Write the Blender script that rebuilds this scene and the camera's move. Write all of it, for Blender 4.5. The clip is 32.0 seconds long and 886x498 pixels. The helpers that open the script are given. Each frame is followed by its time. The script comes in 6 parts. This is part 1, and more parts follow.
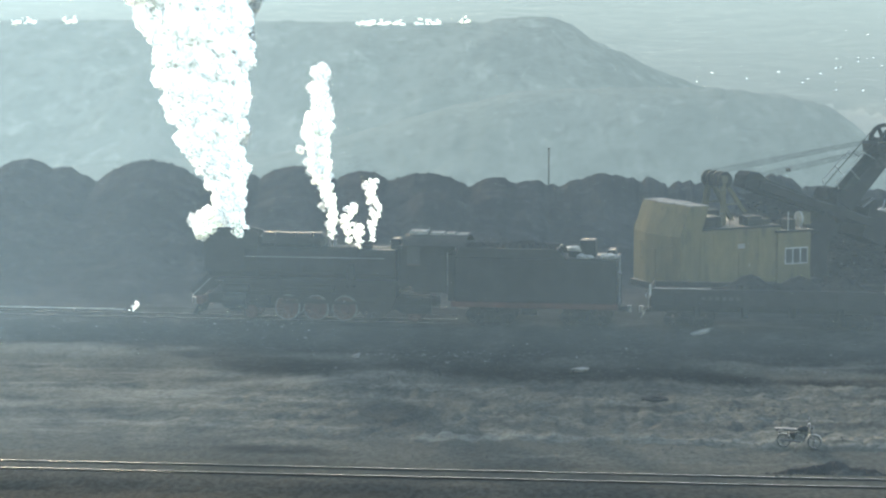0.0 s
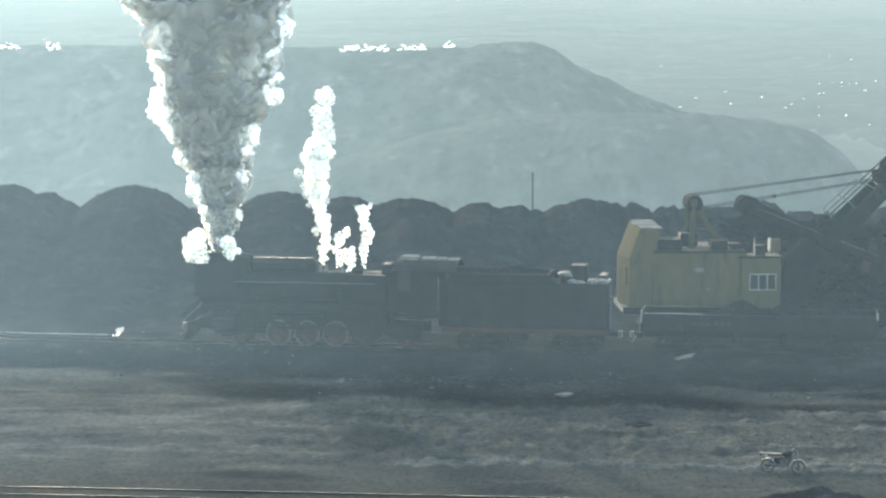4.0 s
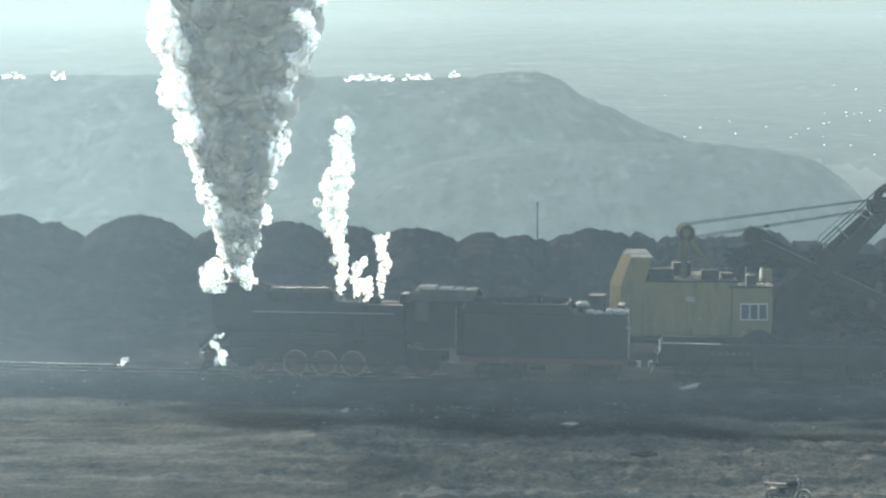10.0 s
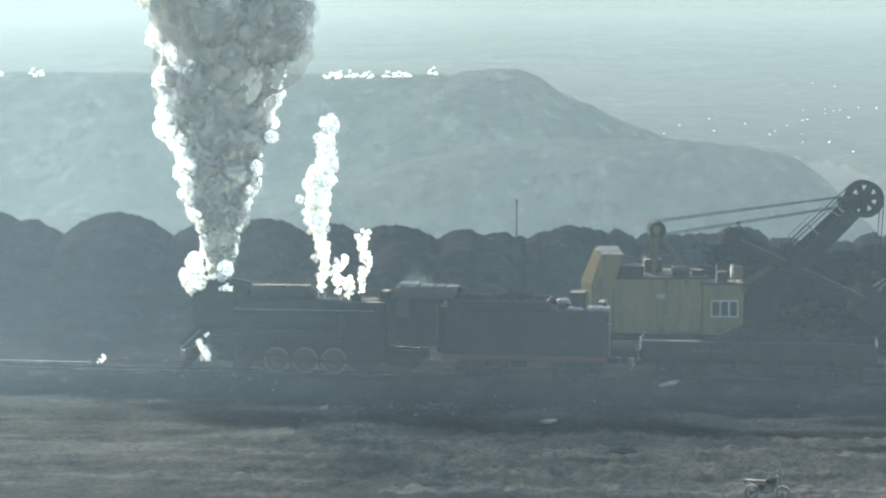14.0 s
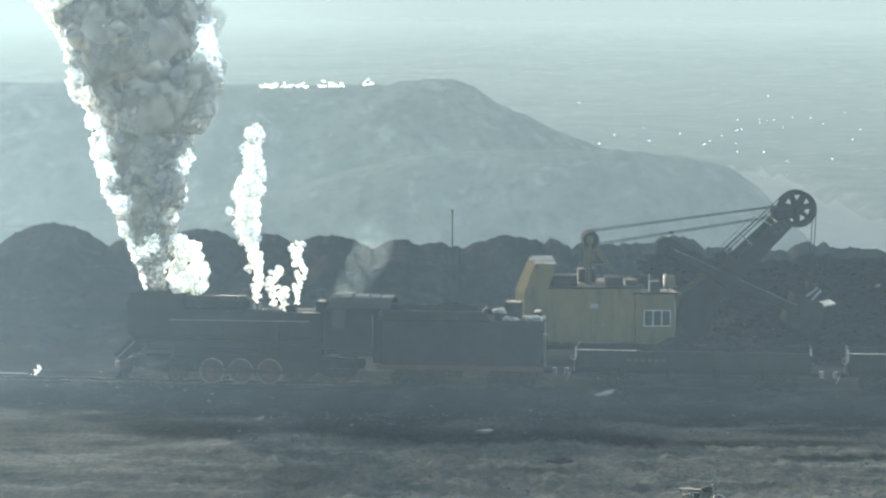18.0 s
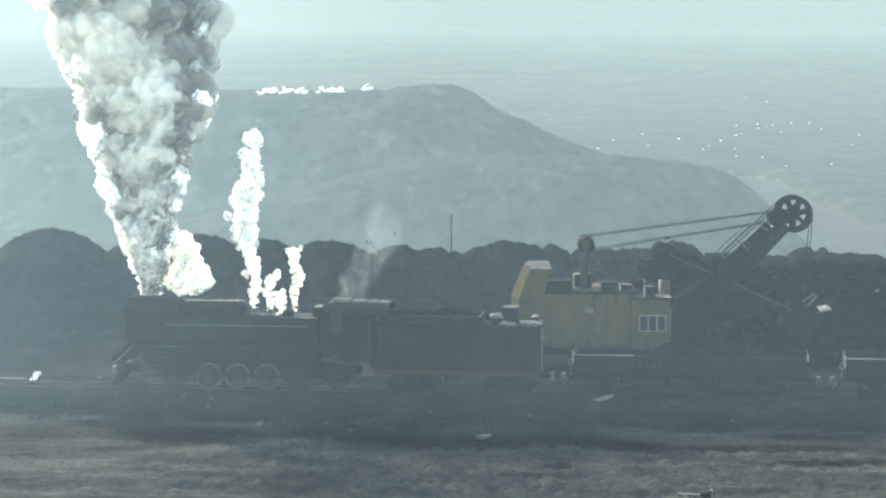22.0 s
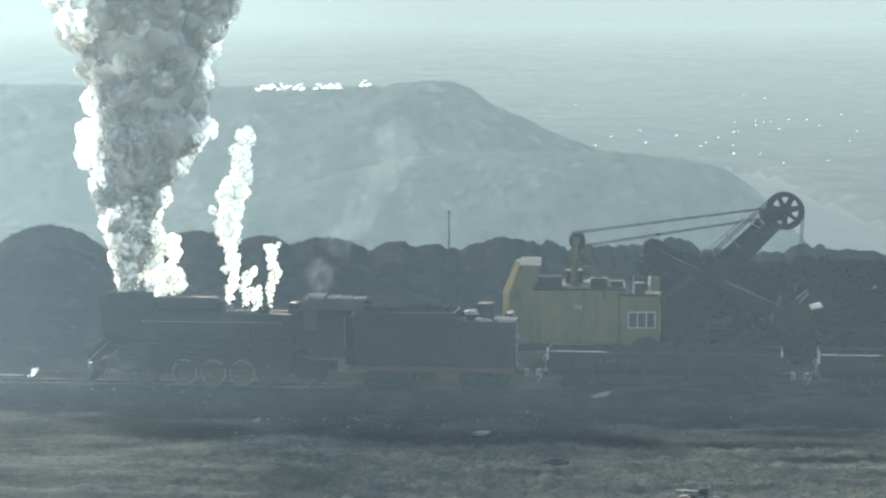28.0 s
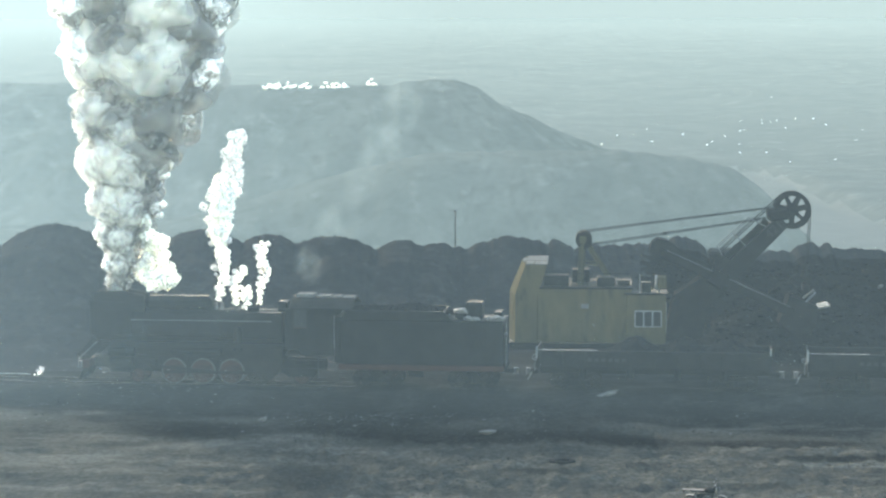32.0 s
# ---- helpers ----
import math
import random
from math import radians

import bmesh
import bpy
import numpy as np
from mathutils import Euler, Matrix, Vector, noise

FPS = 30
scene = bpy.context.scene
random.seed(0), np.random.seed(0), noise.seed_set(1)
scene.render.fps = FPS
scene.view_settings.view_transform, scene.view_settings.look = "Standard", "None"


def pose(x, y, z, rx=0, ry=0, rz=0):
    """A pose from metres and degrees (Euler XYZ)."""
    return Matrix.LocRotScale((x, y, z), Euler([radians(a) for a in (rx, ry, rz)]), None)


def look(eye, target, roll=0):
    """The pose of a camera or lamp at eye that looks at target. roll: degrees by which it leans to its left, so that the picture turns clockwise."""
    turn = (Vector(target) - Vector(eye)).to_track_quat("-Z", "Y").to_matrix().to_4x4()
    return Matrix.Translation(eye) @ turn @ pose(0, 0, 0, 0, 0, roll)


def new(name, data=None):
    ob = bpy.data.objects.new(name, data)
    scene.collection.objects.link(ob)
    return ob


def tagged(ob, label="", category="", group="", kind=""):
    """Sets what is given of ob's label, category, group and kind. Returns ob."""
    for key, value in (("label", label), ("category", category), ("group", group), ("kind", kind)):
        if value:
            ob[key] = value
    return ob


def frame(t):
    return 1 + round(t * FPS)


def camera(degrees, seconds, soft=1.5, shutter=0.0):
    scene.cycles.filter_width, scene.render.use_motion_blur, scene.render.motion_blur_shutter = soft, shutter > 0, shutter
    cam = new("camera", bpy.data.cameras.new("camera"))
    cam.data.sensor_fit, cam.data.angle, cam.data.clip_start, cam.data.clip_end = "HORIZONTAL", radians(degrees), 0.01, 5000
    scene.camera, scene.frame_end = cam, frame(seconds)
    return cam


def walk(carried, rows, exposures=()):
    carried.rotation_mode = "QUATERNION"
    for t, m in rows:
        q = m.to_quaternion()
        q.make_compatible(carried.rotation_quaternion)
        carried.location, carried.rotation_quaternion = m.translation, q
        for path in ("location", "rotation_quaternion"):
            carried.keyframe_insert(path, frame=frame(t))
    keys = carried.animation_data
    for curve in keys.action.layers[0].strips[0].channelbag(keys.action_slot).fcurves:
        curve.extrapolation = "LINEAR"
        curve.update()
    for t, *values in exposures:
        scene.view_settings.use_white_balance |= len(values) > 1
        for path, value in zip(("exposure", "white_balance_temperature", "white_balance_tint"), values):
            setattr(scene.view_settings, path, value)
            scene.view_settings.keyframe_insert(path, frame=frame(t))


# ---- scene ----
# ---- the camera: a long lens on a tripod, panned and tilted by hand ----
cam = camera(19.34, 32.0, soft=2.2)
EYE = (0.0, -138.0, 19.45)
AIM = 0.012455   # degrees of turn for one step of the aim below


def aim(t, right, down):
    """The tripod head at t seconds: how far the pole on the ridge lies to the right and down of its rest place."""
    return t, pose(*EYE, 84.90 + (down - 430) * AIM, 0, (right - 795) * AIM)


walk(cam, [aim(*r) for r in (
    (0, 971, 321), (0.5, 969, 321), (1, 968.5, 323), (1.5, 965.5, 326), (2, 957.5, 325), (2.5, 946, 331), (3.5, 940, 352),
    (4.5, 960, 377), (5, 995, 387), (5.5, 1006, 403), (6, 1014, 404), (6.5, 1014, 409), (7, 1011, 413), (7.5, 1000, 410),
    (8, 989, 409), (8.5, 988, 407), (9, 980, 409), (9.5, 975, 415), (10, 951, 418), (10.5, 943, 421), (11, 949, 417),
    (11.5, 972, 417), (12, 951, 413), (12.5, 940, 419), (13, 931, 420), (13.5, 933, 418), (14, 914, 413), (14.5, 874, 413),
    (16.5, 840, 418), (17, 823, 424), (17.5, 814, 431), (18, 800, 431), (18.5, 792, 429), (19, 794, 432), (19.5, 800, 438),
    (20, 814, 441), (20.5, 809, 440), (21, 806, 438), (21.5, 800, 438), (22, 798, 440), (22.5, 794, 440), (23, 791, 443),
    (23.5, 783, 441), (24, 779, 435), (24.5, 785, 431), (25, 797, 432), (25.5, 801, 437), (27.5, 794, 431), (28, 794, 434),
    (28.5, 792, 432), (29, 798, 431), (29.5, 800, 431), (30, 806, 434), (30.5, 805, 435), (31, 797, 440), (31.5, 801, 440),
    (32, 805, 432))], exposures=((0, 4.28, 7450, 8), (2.5, 4.26, 7450, 8), (5, 4.15, 7450, 8), (32, 4.15, 7450, 8)))

# ---- daylight: a low sun behind the place, to the left of the view ----
SUN_EL, SUN_AZ = 14.0, -24.0    # azimuth from +y, to the left
world = bpy.data.worlds.new("sky")
scene.world = world
world.use_nodes = True
wn = world.node_tree.nodes
sky = wn.new("ShaderNodeTexSky")
sky.sky_type = "NISHITA"
sky.sun_disc = False
sky.sun_elevation, sky.sun_rotation = radians(SUN_EL), radians(SUN_AZ)
sky.air_density, sky.dust_density, sky.ozone_density = 1.0, 1.2, 1.2
wn["Background"].inputs["Strength"].default_value = 0.092
world.node_tree.links.new(sky.outputs[0], wn["Background"].inputs["Color"])
sun_light = bpy.data.lights.new("sun", "SUN")
sun_light.energy, sun_light.angle, sun_light.color = 0.85, radians(1.5), (1.0, 0.98, 0.94)
sun_at = Vector((math.sin(radians(SUN_AZ)) * math.cos(radians(SUN_EL)), math.cos(radians(SUN_AZ)) * math.cos(radians(SUN_EL)), math.sin(radians(SUN_EL))))
sun = new("sun", sun_light)
sun.matrix_world = look(sun_at * 300, (0, 0, 0))


# ---- materials ----
def mat(name, c1, c2, scale=2.0, rough=0.8, metal=0.0, bump=0.3, stretch=(1, 1, 1), c3=None, fine=8.0, coord="Object", vary=0.0, dist=0.02, spec=0.35, glow=None):
    """A surface of two colours mixed by broad stains and fine grain, with relief; c3 is a third colour in sparse patches."""
    m = bpy.data.materials.new(name)
    m.use_nodes = True
    n, l = m.node_tree.nodes, m.node_tree.links
    b = n["Principled BSDF"]
    tc = n.new("ShaderNodeTexCoord")
    mp = n.new("ShaderNodeMapping")
    mp.inputs["Scale"].default_value = stretch
    l.new(tc.outputs[coord], mp.inputs[0])

    def ntex(s, d, rgh=0.6):
        t = n.new("ShaderNodeTexNoise")
        t.inputs["Scale"].default_value, t.inputs["Detail"].default_value, t.inputs["Roughness"].default_value = s, d, rgh
        l.new(mp.outputs[0], t.inputs["Vector"])
        return t

    def ramp(src, a, z):
        r = n.new("ShaderNodeMapRange")
        r.inputs["From Min"].default_value, r.inputs["From Max"].default_value = a, z
        l.new(src, r.inputs["Value"])
        return r.outputs[0]

    def mixed(fac, a, z, blend="MIX"):
        x = n.new("ShaderNodeMix")
        x.data_type, x.blend_type = "RGBA", blend
        for sock, v in ((x.inputs[0], fac), (x.inputs[6], a), (x.inputs[7], z)):
            if isinstance(v, (tuple, float, int)):
                sock.default_value = (*v, 1) if isinstance(v, tuple) else v
            else:
                l.new(v, sock)
        return x.outputs[2]

    big, small = ntex(scale, 5), ntex(scale * fine, 6, 0.7)
    col = mixed(ramp(big.outputs[0], 0.38, 0.62), c1, c2)
    col = mixed(ramp(small.outputs[0], 0.45, 0.75), col, tuple(0.78 * a for a in c1))
    if c3:
        t = ntex(scale * 2.3, 8, 0.75)
        col = mixed(ramp(t.outputs[0], 0.54, 0.66), col, c3)
    if vary:
        oi = n.new("ShaderNodeObjectInfo")
        hs = n.new("ShaderNodeHueSaturation")
        l.new(ramp(oi.outputs["Random"], 0.5 - 0.5 / vary, 0.5 + 0.5 / vary), hs.inputs["Value"])
        mm = n.new("ShaderNodeMath")
        mm.operation, mm.inputs[1].default_value = "ADD", 0.5
        l.new(ramp(oi.outputs["Random"], 0.5 - 0.5 / vary, 0.5 + 0.5 / vary), mm.inputs[0])
        l.new(mm.outputs[0], hs.inputs["Value"])
        l.new(col, hs.inputs["Color"])
        col = hs.outputs[0]
    l.new(col, b.inputs["Base Color"])
    rr = n.new("ShaderNodeMapRange")
    rr.inputs["To Min"].default_value, rr.inputs["To Max"].default_value = max(0.05, rough - 0.12), min(1, rough + 0.12)
    l.new(small.outputs[0], rr.inputs["Value"])
    l.new(rr.outputs[0], b.inputs["Roughness"])
    b.inputs["Metallic"].default_value = metal
    b.inputs["Specular IOR Level"].default_value = spec
    # haze imitated by emission, stronger to the left on the sun's side
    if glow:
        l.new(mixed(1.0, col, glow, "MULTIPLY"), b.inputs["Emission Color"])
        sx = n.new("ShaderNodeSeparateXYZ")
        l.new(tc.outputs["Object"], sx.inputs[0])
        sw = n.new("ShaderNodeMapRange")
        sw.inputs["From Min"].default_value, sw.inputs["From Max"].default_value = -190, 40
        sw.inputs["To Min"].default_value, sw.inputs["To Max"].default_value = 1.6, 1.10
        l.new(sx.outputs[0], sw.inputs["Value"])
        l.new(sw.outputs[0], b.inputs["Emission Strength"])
    if bump:
        bp = n.new("ShaderNodeBump")
        bp.inputs["Strength"].default_value, bp.inputs["Distance"].default_value = bump, dist
        l.new(small.outputs[0], bp.inputs["Height"])
        l.new(bp.outputs[0], b.inputs["Normal"])
    return m


def vapour(name, colour, solid, through_part, holes=0.0):
    """Steam or smoke: scatters light on both sides; solid is how much of it stops what lies behind; holes thin it out in wisps."""
    m = bpy.data.materials.new(name)
    m.use_nodes = True
    n, l = m.node_tree.nodes, m.node_tree.links
    n.remove(n["Principled BSDF"])
    out = n["Material Output"]
    d, t, tr = n.new("ShaderNodeBsdfDiffuse"), n.new("ShaderNodeBsdfTranslucent"), n.new("ShaderNodeBsdfTransparent")
    tc, nz = n.new("ShaderNodeTexCoord"), n.new("ShaderNodeTexNoise")
    nz.inputs["Scale"].default_value, nz.inputs["Detail"].default_value = 2.4, 4
    l.new(tc.outputs["Object"], nz.inputs["Vector"])
    cm = n.new("ShaderNodeMix")
    cm.data_type = "RGBA"
    cm.inputs[6].default_value, cm.inputs[7].default_value = (*colour, 1), (*(0.86 * c for c in colour), 1)
    l.new(nz.outputs[0], cm.inputs[0])
    l.new(cm.outputs[2], d.inputs[0]), l.new(cm.outputs[2], t.inputs[0])
    a, b = n.new("ShaderNodeMixShader"), n.new("ShaderNodeMixShader")
    a.inputs[0].default_value = through_part
    l.new(d.outputs[0], a.inputs[1]), l.new(t.outputs[0], a.inputs[2])
    r = n.new("ShaderNodeMapRange")
    r.inputs["From Min"].default_value, r.inputs["From Max"].default_value = 0.48, 0.72
    r.inputs["To Min"].default_value, r.inputs["To Max"].default_value = max(0, solid - holes), min(1, solid + holes)
    nz.inputs["Distortion"].default_value = 1.6
    l.new(nz.outputs[0], r.inputs["Value"])
    l.new(r.outputs[0], b.inputs[0])
    l.new(tr.outputs[0], b.inputs[1]), l.new(a.outputs[0], b.inputs[2])
    l.new(b.outputs[0], out.inputs[0])
    return m


def billow(name, colour, reach, solid=1.0, holes=0.0, grain=1.3):
    """Dense smoke or steam: light wanders in it for some way before it comes out; solid is how much of it stops what lies behind, holes thin it out in wisps."""
    m = bpy.data.materials.new(name)
    m.use_nodes = True
    n, l = m.node_tree.nodes, m.node_tree.links
    b = n["Principled BSDF"]
    b.inputs["Roughness"].default_value, b.inputs["Specular IOR Level"].default_value = 1.0, 0.0
    b.inputs["Subsurface Weight"].default_value, b.inputs["Subsurface Scale"].default_value = 1.0, reach
    b.inputs["Subsurface Radius"].default_value = (1.0, 1.0, 1.0)
    tc, nz, cm = n.new("ShaderNodeTexCoord"), n.new("ShaderNodeTexNoise"), n.new("ShaderNodeMix")
    nz.inputs["Scale"].default_value, nz.inputs["Detail"].default_value, nz.inputs["Distortion"].default_value = grain, 5 if grain > 1 else 2, 0.6
    l.new(tc.outputs["Object"], nz.inputs["Vector"])
    cm.data_type = "RGBA"
    cm.inputs[6].default_value, cm.inputs[7].default_value = (*colour, 1), (*(0.85 * c for c in colour), 1)
    l.new(nz.outputs[0], cm.inputs[0])
    l.new(cm.outputs[2], b.inputs["Base Color"])
    if solid < 1:
        gap, mix, amount = n.new("ShaderNodeBsdfTransparent"), n.new("ShaderNodeMixShader"), n.new("ShaderNodeMapRange")
        amount.inputs["From Min"].default_value, amount.inputs["From Max"].default_value = 0.36, 0.60
        amount.inputs["To Min"].default_value, amount.inputs["To Max"].default_value = max(0, solid - holes), min(1, solid + holes)
        l.new(nz.outputs[0], amount.inputs["Value"]), l.new(amount.outputs[0], mix.inputs[0])
        l.new(gap.outputs[0], mix.inputs[1]), l.new(b.outputs[0], mix.inputs[2]), l.new(mix.outputs[0], n["Material Output"].inputs[0])
    return m


# everything here wears a coat of coal dust
M_GROUND = mat("coal_dust_ground", (0.0253, 0.0266, 0.0259), (0.0356, 0.0353, 0.0317), 0.30, 0.95, 0, 0.7, (0.4, 0.4, 1), (0.0479, 0.0461, 0.0382), 7, dist=0.10, spec=0.0)
M_HEAP = mat("coal_spoil", (0.013, 0.0133, 0.0135), (0.018, 0.0178, 0.0175), 0.35, 0.95, 0, 0.6, c3=(0.023, 0.0225, 0.0215), dist=0.08, spec=0.0)
M_BANK = mat("coal_dust_bank", (0.010, 0.010, 0.010), (0.015, 0.015, 0.0145), 0.4, 0.95, 0, 0.8, (0.7, 0.7, 1), (0.036, 0.034, 0.030), 7, dist=0.10, spec=0.0)
M_CLOD = mat("dry_earth_clod", (0.0234, 0.0228, 0.0203), (0.0400, 0.0379, 0.0321), 0.8, 0.95, 0, 0.4, spec=0.0)
M_MARK = mat("faded_paint_mark", (0.012, 0.012, 0.012), (0.017, 0.017, 0.0165), 6, 0.9, 0, 0.2, spec=0.1)


def yard_material():
    """The yard: coal-dusted ground, trodden dry earth with pale streaks, and the bank of the line, its coal black
    deepened for shade by the train, blending into one another; the sheet's attributes earth and bank say where.
    """
    m = bpy.data.materials.new("yard_ground")
    m.use_nodes = True
    n, l = m.node_tree.nodes, m.node_tree.links
    b = n["Principled BSDF"]
    b.inputs["Roughness"].default_value, b.inputs["Specular IOR Level"].default_value = 0.95, 0.0
    tc = n.new("ShaderNodeTexCoord")

    def ntex(scale, detail, stretch, rough=0.65):
        mp, t = n.new("ShaderNodeMapping"), n.new("ShaderNodeTexNoise")
        mp.inputs["Scale"].default_value = stretch
        t.inputs["Scale"].default_value, t.inputs["Detail"].default_value, t.inputs["Roughness"].default_value = scale, detail, rough
        l.new(tc.outputs["Object"], mp.inputs[0]), l.new(mp.outputs[0], t.inputs["Vector"])
        return t.outputs[0]

    def ramp(src, a, z):
        r = n.new("ShaderNodeMapRange")
        r.interpolation_type = "SMOOTHSTEP"
        r.inputs["From Min"].default_value, r.inputs["From Max"].default_value = a, z
        l.new(src, r.inputs["Value"])
        return r.outputs[0]

    def calc(op, a, z):
        x = n.new("ShaderNodeMath")
        x.operation = op
        for sock, v in zip(x.inputs, (a, z)):
            if isinstance(v, float):
                sock.default_value = v
            else:
                l.new(v, sock)
        return x.outputs[0]

    def mixed(fac, a, z):
        x = n.new("ShaderNodeMix")
        x.data_type = "RGBA"
        l.new(fac, x.inputs[0])
        for sock, v in ((x.inputs[6], a), (x.inputs[7], z)):
            if isinstance(v, tuple):
                sock.default_value = (*v, 1)
            else:
                l.new(v, sock)
        return x.outputs[2]

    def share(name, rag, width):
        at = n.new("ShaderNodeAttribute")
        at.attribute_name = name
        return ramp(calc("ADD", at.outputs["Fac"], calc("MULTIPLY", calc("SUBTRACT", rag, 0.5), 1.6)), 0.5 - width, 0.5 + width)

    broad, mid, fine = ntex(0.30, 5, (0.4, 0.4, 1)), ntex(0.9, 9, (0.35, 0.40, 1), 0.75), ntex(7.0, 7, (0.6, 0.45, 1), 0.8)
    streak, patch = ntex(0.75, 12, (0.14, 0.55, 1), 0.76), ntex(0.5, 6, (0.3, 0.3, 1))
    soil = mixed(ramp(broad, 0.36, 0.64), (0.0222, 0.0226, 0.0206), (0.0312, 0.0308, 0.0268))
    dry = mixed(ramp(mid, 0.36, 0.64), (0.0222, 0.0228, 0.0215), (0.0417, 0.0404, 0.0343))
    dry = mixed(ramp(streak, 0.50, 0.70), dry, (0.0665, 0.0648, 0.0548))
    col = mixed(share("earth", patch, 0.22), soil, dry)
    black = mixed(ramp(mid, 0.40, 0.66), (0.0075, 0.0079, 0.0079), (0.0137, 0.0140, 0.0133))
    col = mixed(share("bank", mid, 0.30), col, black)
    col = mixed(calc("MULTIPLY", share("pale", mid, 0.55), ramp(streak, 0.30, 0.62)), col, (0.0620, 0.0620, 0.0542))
    shade = n.new("ShaderNodeMix")
    shade.data_type, shade.blend_type = "RGBA", "MULTIPLY"
    shade.inputs[0].default_value = 1.0
    l.new(col, shade.inputs[6])
    l.new(mixed(ramp(fine, 0.40, 0.60), (1.16, 1.16, 1.16), (0.70, 0.70, 0.70)), shade.inputs[7])
    l.new(shade.outputs[2], b.inputs["Base Color"])
    bp = n.new("ShaderNodeBump")
    bp.inputs["Strength"].default_value, bp.inputs["Distance"].default_value = 0.8, 0.12
    l.new(fine, bp.inputs["Height"]), l.new(bp.outputs[0], b.inputs["Normal"])
    return m


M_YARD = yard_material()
M_COAL = mat("coal", (0.005, 0.005, 0.0055), (0.009, 0.009, 0.009), 1.5, 0.95, 0, 0.8, dist=0.05, spec=0.0)
M_GLINT = mat("glossy_coal", (0.010, 0.010, 0.011), (0.016, 0.016, 0.017), 2, 0.40, 0, 0.0, spec=0.3)
M_FACE = mat("broken_coal_face", (0.005, 0.005, 0.005), (0.008, 0.008, 0.008), 0.6, 0.95, 0, 0.8, c3=(0.011, 0.0107, 0.0104), dist=0.08, spec=0.0)
M_SHALE = mat("pale_shale_and_glints", (0.034, 0.034, 0.032), (0.062, 0.060, 0.056), 1.5, 0.85, 0, 0.5, spec=0.2)
M_BLACK = mat("sooty_black_paint", (0.005, 0.0055, 0.006), (0.008, 0.0085, 0.009), 1.2, 0.85, 0, 0.15, spec=0.05)
M_STEEL = mat("dull_steel", (0.030, 0.032, 0.033), (0.050, 0.051, 0.052), 4, 0.55, 0.3, 0.1)
M_TYRE = mat("dusty_worn_tyre", (0.020, 0.021, 0.021), (0.030, 0.029, 0.028), 4, 0.7, 0.2, 0.1, spec=0.2)
# sunlight on the roof tops put into a pale colour
M_ROOFLID = mat("sunlit_sheet_lid", (0.060, 0.058, 0.054), (0.090, 0.087, 0.080), 3, 0.9, 0, 0.3, spec=0.0)
M_RAIL = mat("polished_rail", (0.20, 0.205, 0.21), (0.27, 0.27, 0.27), 4, 0.35, 1.0, 0.05)
M_RUST = mat("dusty_rusty_steel", (0.007, 0.007, 0.007), (0.010, 0.0095, 0.009), 2, 0.95, 0, 0.3, spec=0.05)
M_RED = mat("dusty_red_paint", (0.025, 0.0115, 0.0098), (0.016, 0.0098, 0.0088), 3, 0.85, 0, 0.2, spec=0.05)
M_WHITE = mat("dusty_pale_paint", (0.066, 0.068, 0.068), (0.095, 0.095, 0.095), 3, 0.8, 0, 0.2)
M_YELLOW = mat("coal_dusted_yellow_paint", (0.042, 0.036, 0.0215), (0.032, 0.029, 0.0195), 0.8, 0.8, 0, 0.15, (1, 1, 0.3), (0.020, 0.019, 0.016), spec=0.0)
M_GANTRY = mat("grimy_yellow_paint", (0.030, 0.0265, 0.017), (0.021, 0.0195, 0.0145), 1.2, 0.85, 0, 0.15, spec=0.0)
M_DARKROOF = mat("grimy_roof_sheet", (0.006, 0.0065, 0.0065), (0.011, 0.011, 0.011), 1.5, 0.95, 0, 0.25, spec=0.03)
M_GREY = mat("dark_machine_paint", (0.006, 0.0065, 0.007), (0.009, 0.0095, 0.010), 1.5, 0.9, 0, 0.2, spec=0.03)
M_BOOM = mat("black_greasy_steel", (0.006, 0.006, 0.007), (0.010, 0.010, 0.010), 1.5, 0.95, 0, 0.2, spec=0.0)
M_WOOD = mat("tarred_timber", (0.011, 0.010, 0.010), (0.018, 0.016, 0.014), 3, 0.95, 0, 0.5, (1, 6, 6), spec=0.1)
M_GLASS = mat("dusty_glass", (0.006, 0.007, 0.008), (0.009, 0.010, 0.011), 3, 0.6, 0, 0.0, spec=0.1)
M_TARP = mat("pale_canvas", (0.052, 0.051, 0.048), (0.085, 0.083, 0.077), 5, 0.9, 0, 0.4)
M_CHROME = mat("dusty_chrome", (0.019, 0.020, 0.022), (0.036, 0.037, 0.040), 6, 0.45, 0.5, 0.05)
M_BIKE = mat("dusty_black_paint", (0.016, 0.0165, 0.017), (0.024, 0.024, 0.0235), 5, 0.7, 0, 0.1, spec=0.2)
# bright glint put into the colour of the added pipe
M_PIPE = mat("glint_line_paint", (0.10, 0.10, 0.098), (0.22, 0.22, 0.21), 0.8, 0.5, 0, 0.1)
M_SMOKE = billow("grey_smoke", (0.165, 0.158, 0.148), 2.2, 0.33, 0.25, 0.9)
M_PALE = billow("creamy_smoke", (0.74, 0.72, 0.645), 2.6, 0.25, 0.20, 0.9)
# white of the smoke's backlit rim put into the colour; also the burst's steam
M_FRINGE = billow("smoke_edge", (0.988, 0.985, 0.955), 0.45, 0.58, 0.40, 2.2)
M_STEAM = billow("white_steam", (0.990, 0.975, 0.830), 0.40, 0.46, 0.44, 3.0)
M_WISP = billow("thin_steam", (0.96, 0.96, 0.94), 0.40, 0.17, 0.17, 2.0)
M_FAINT = vapour("faint_steam", (0.62, 0.80, 0.84), 0.027, 0.6, 0.027)
# pale veil in place of haze, lifting the dark tones behind it
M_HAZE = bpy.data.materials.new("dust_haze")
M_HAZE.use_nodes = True
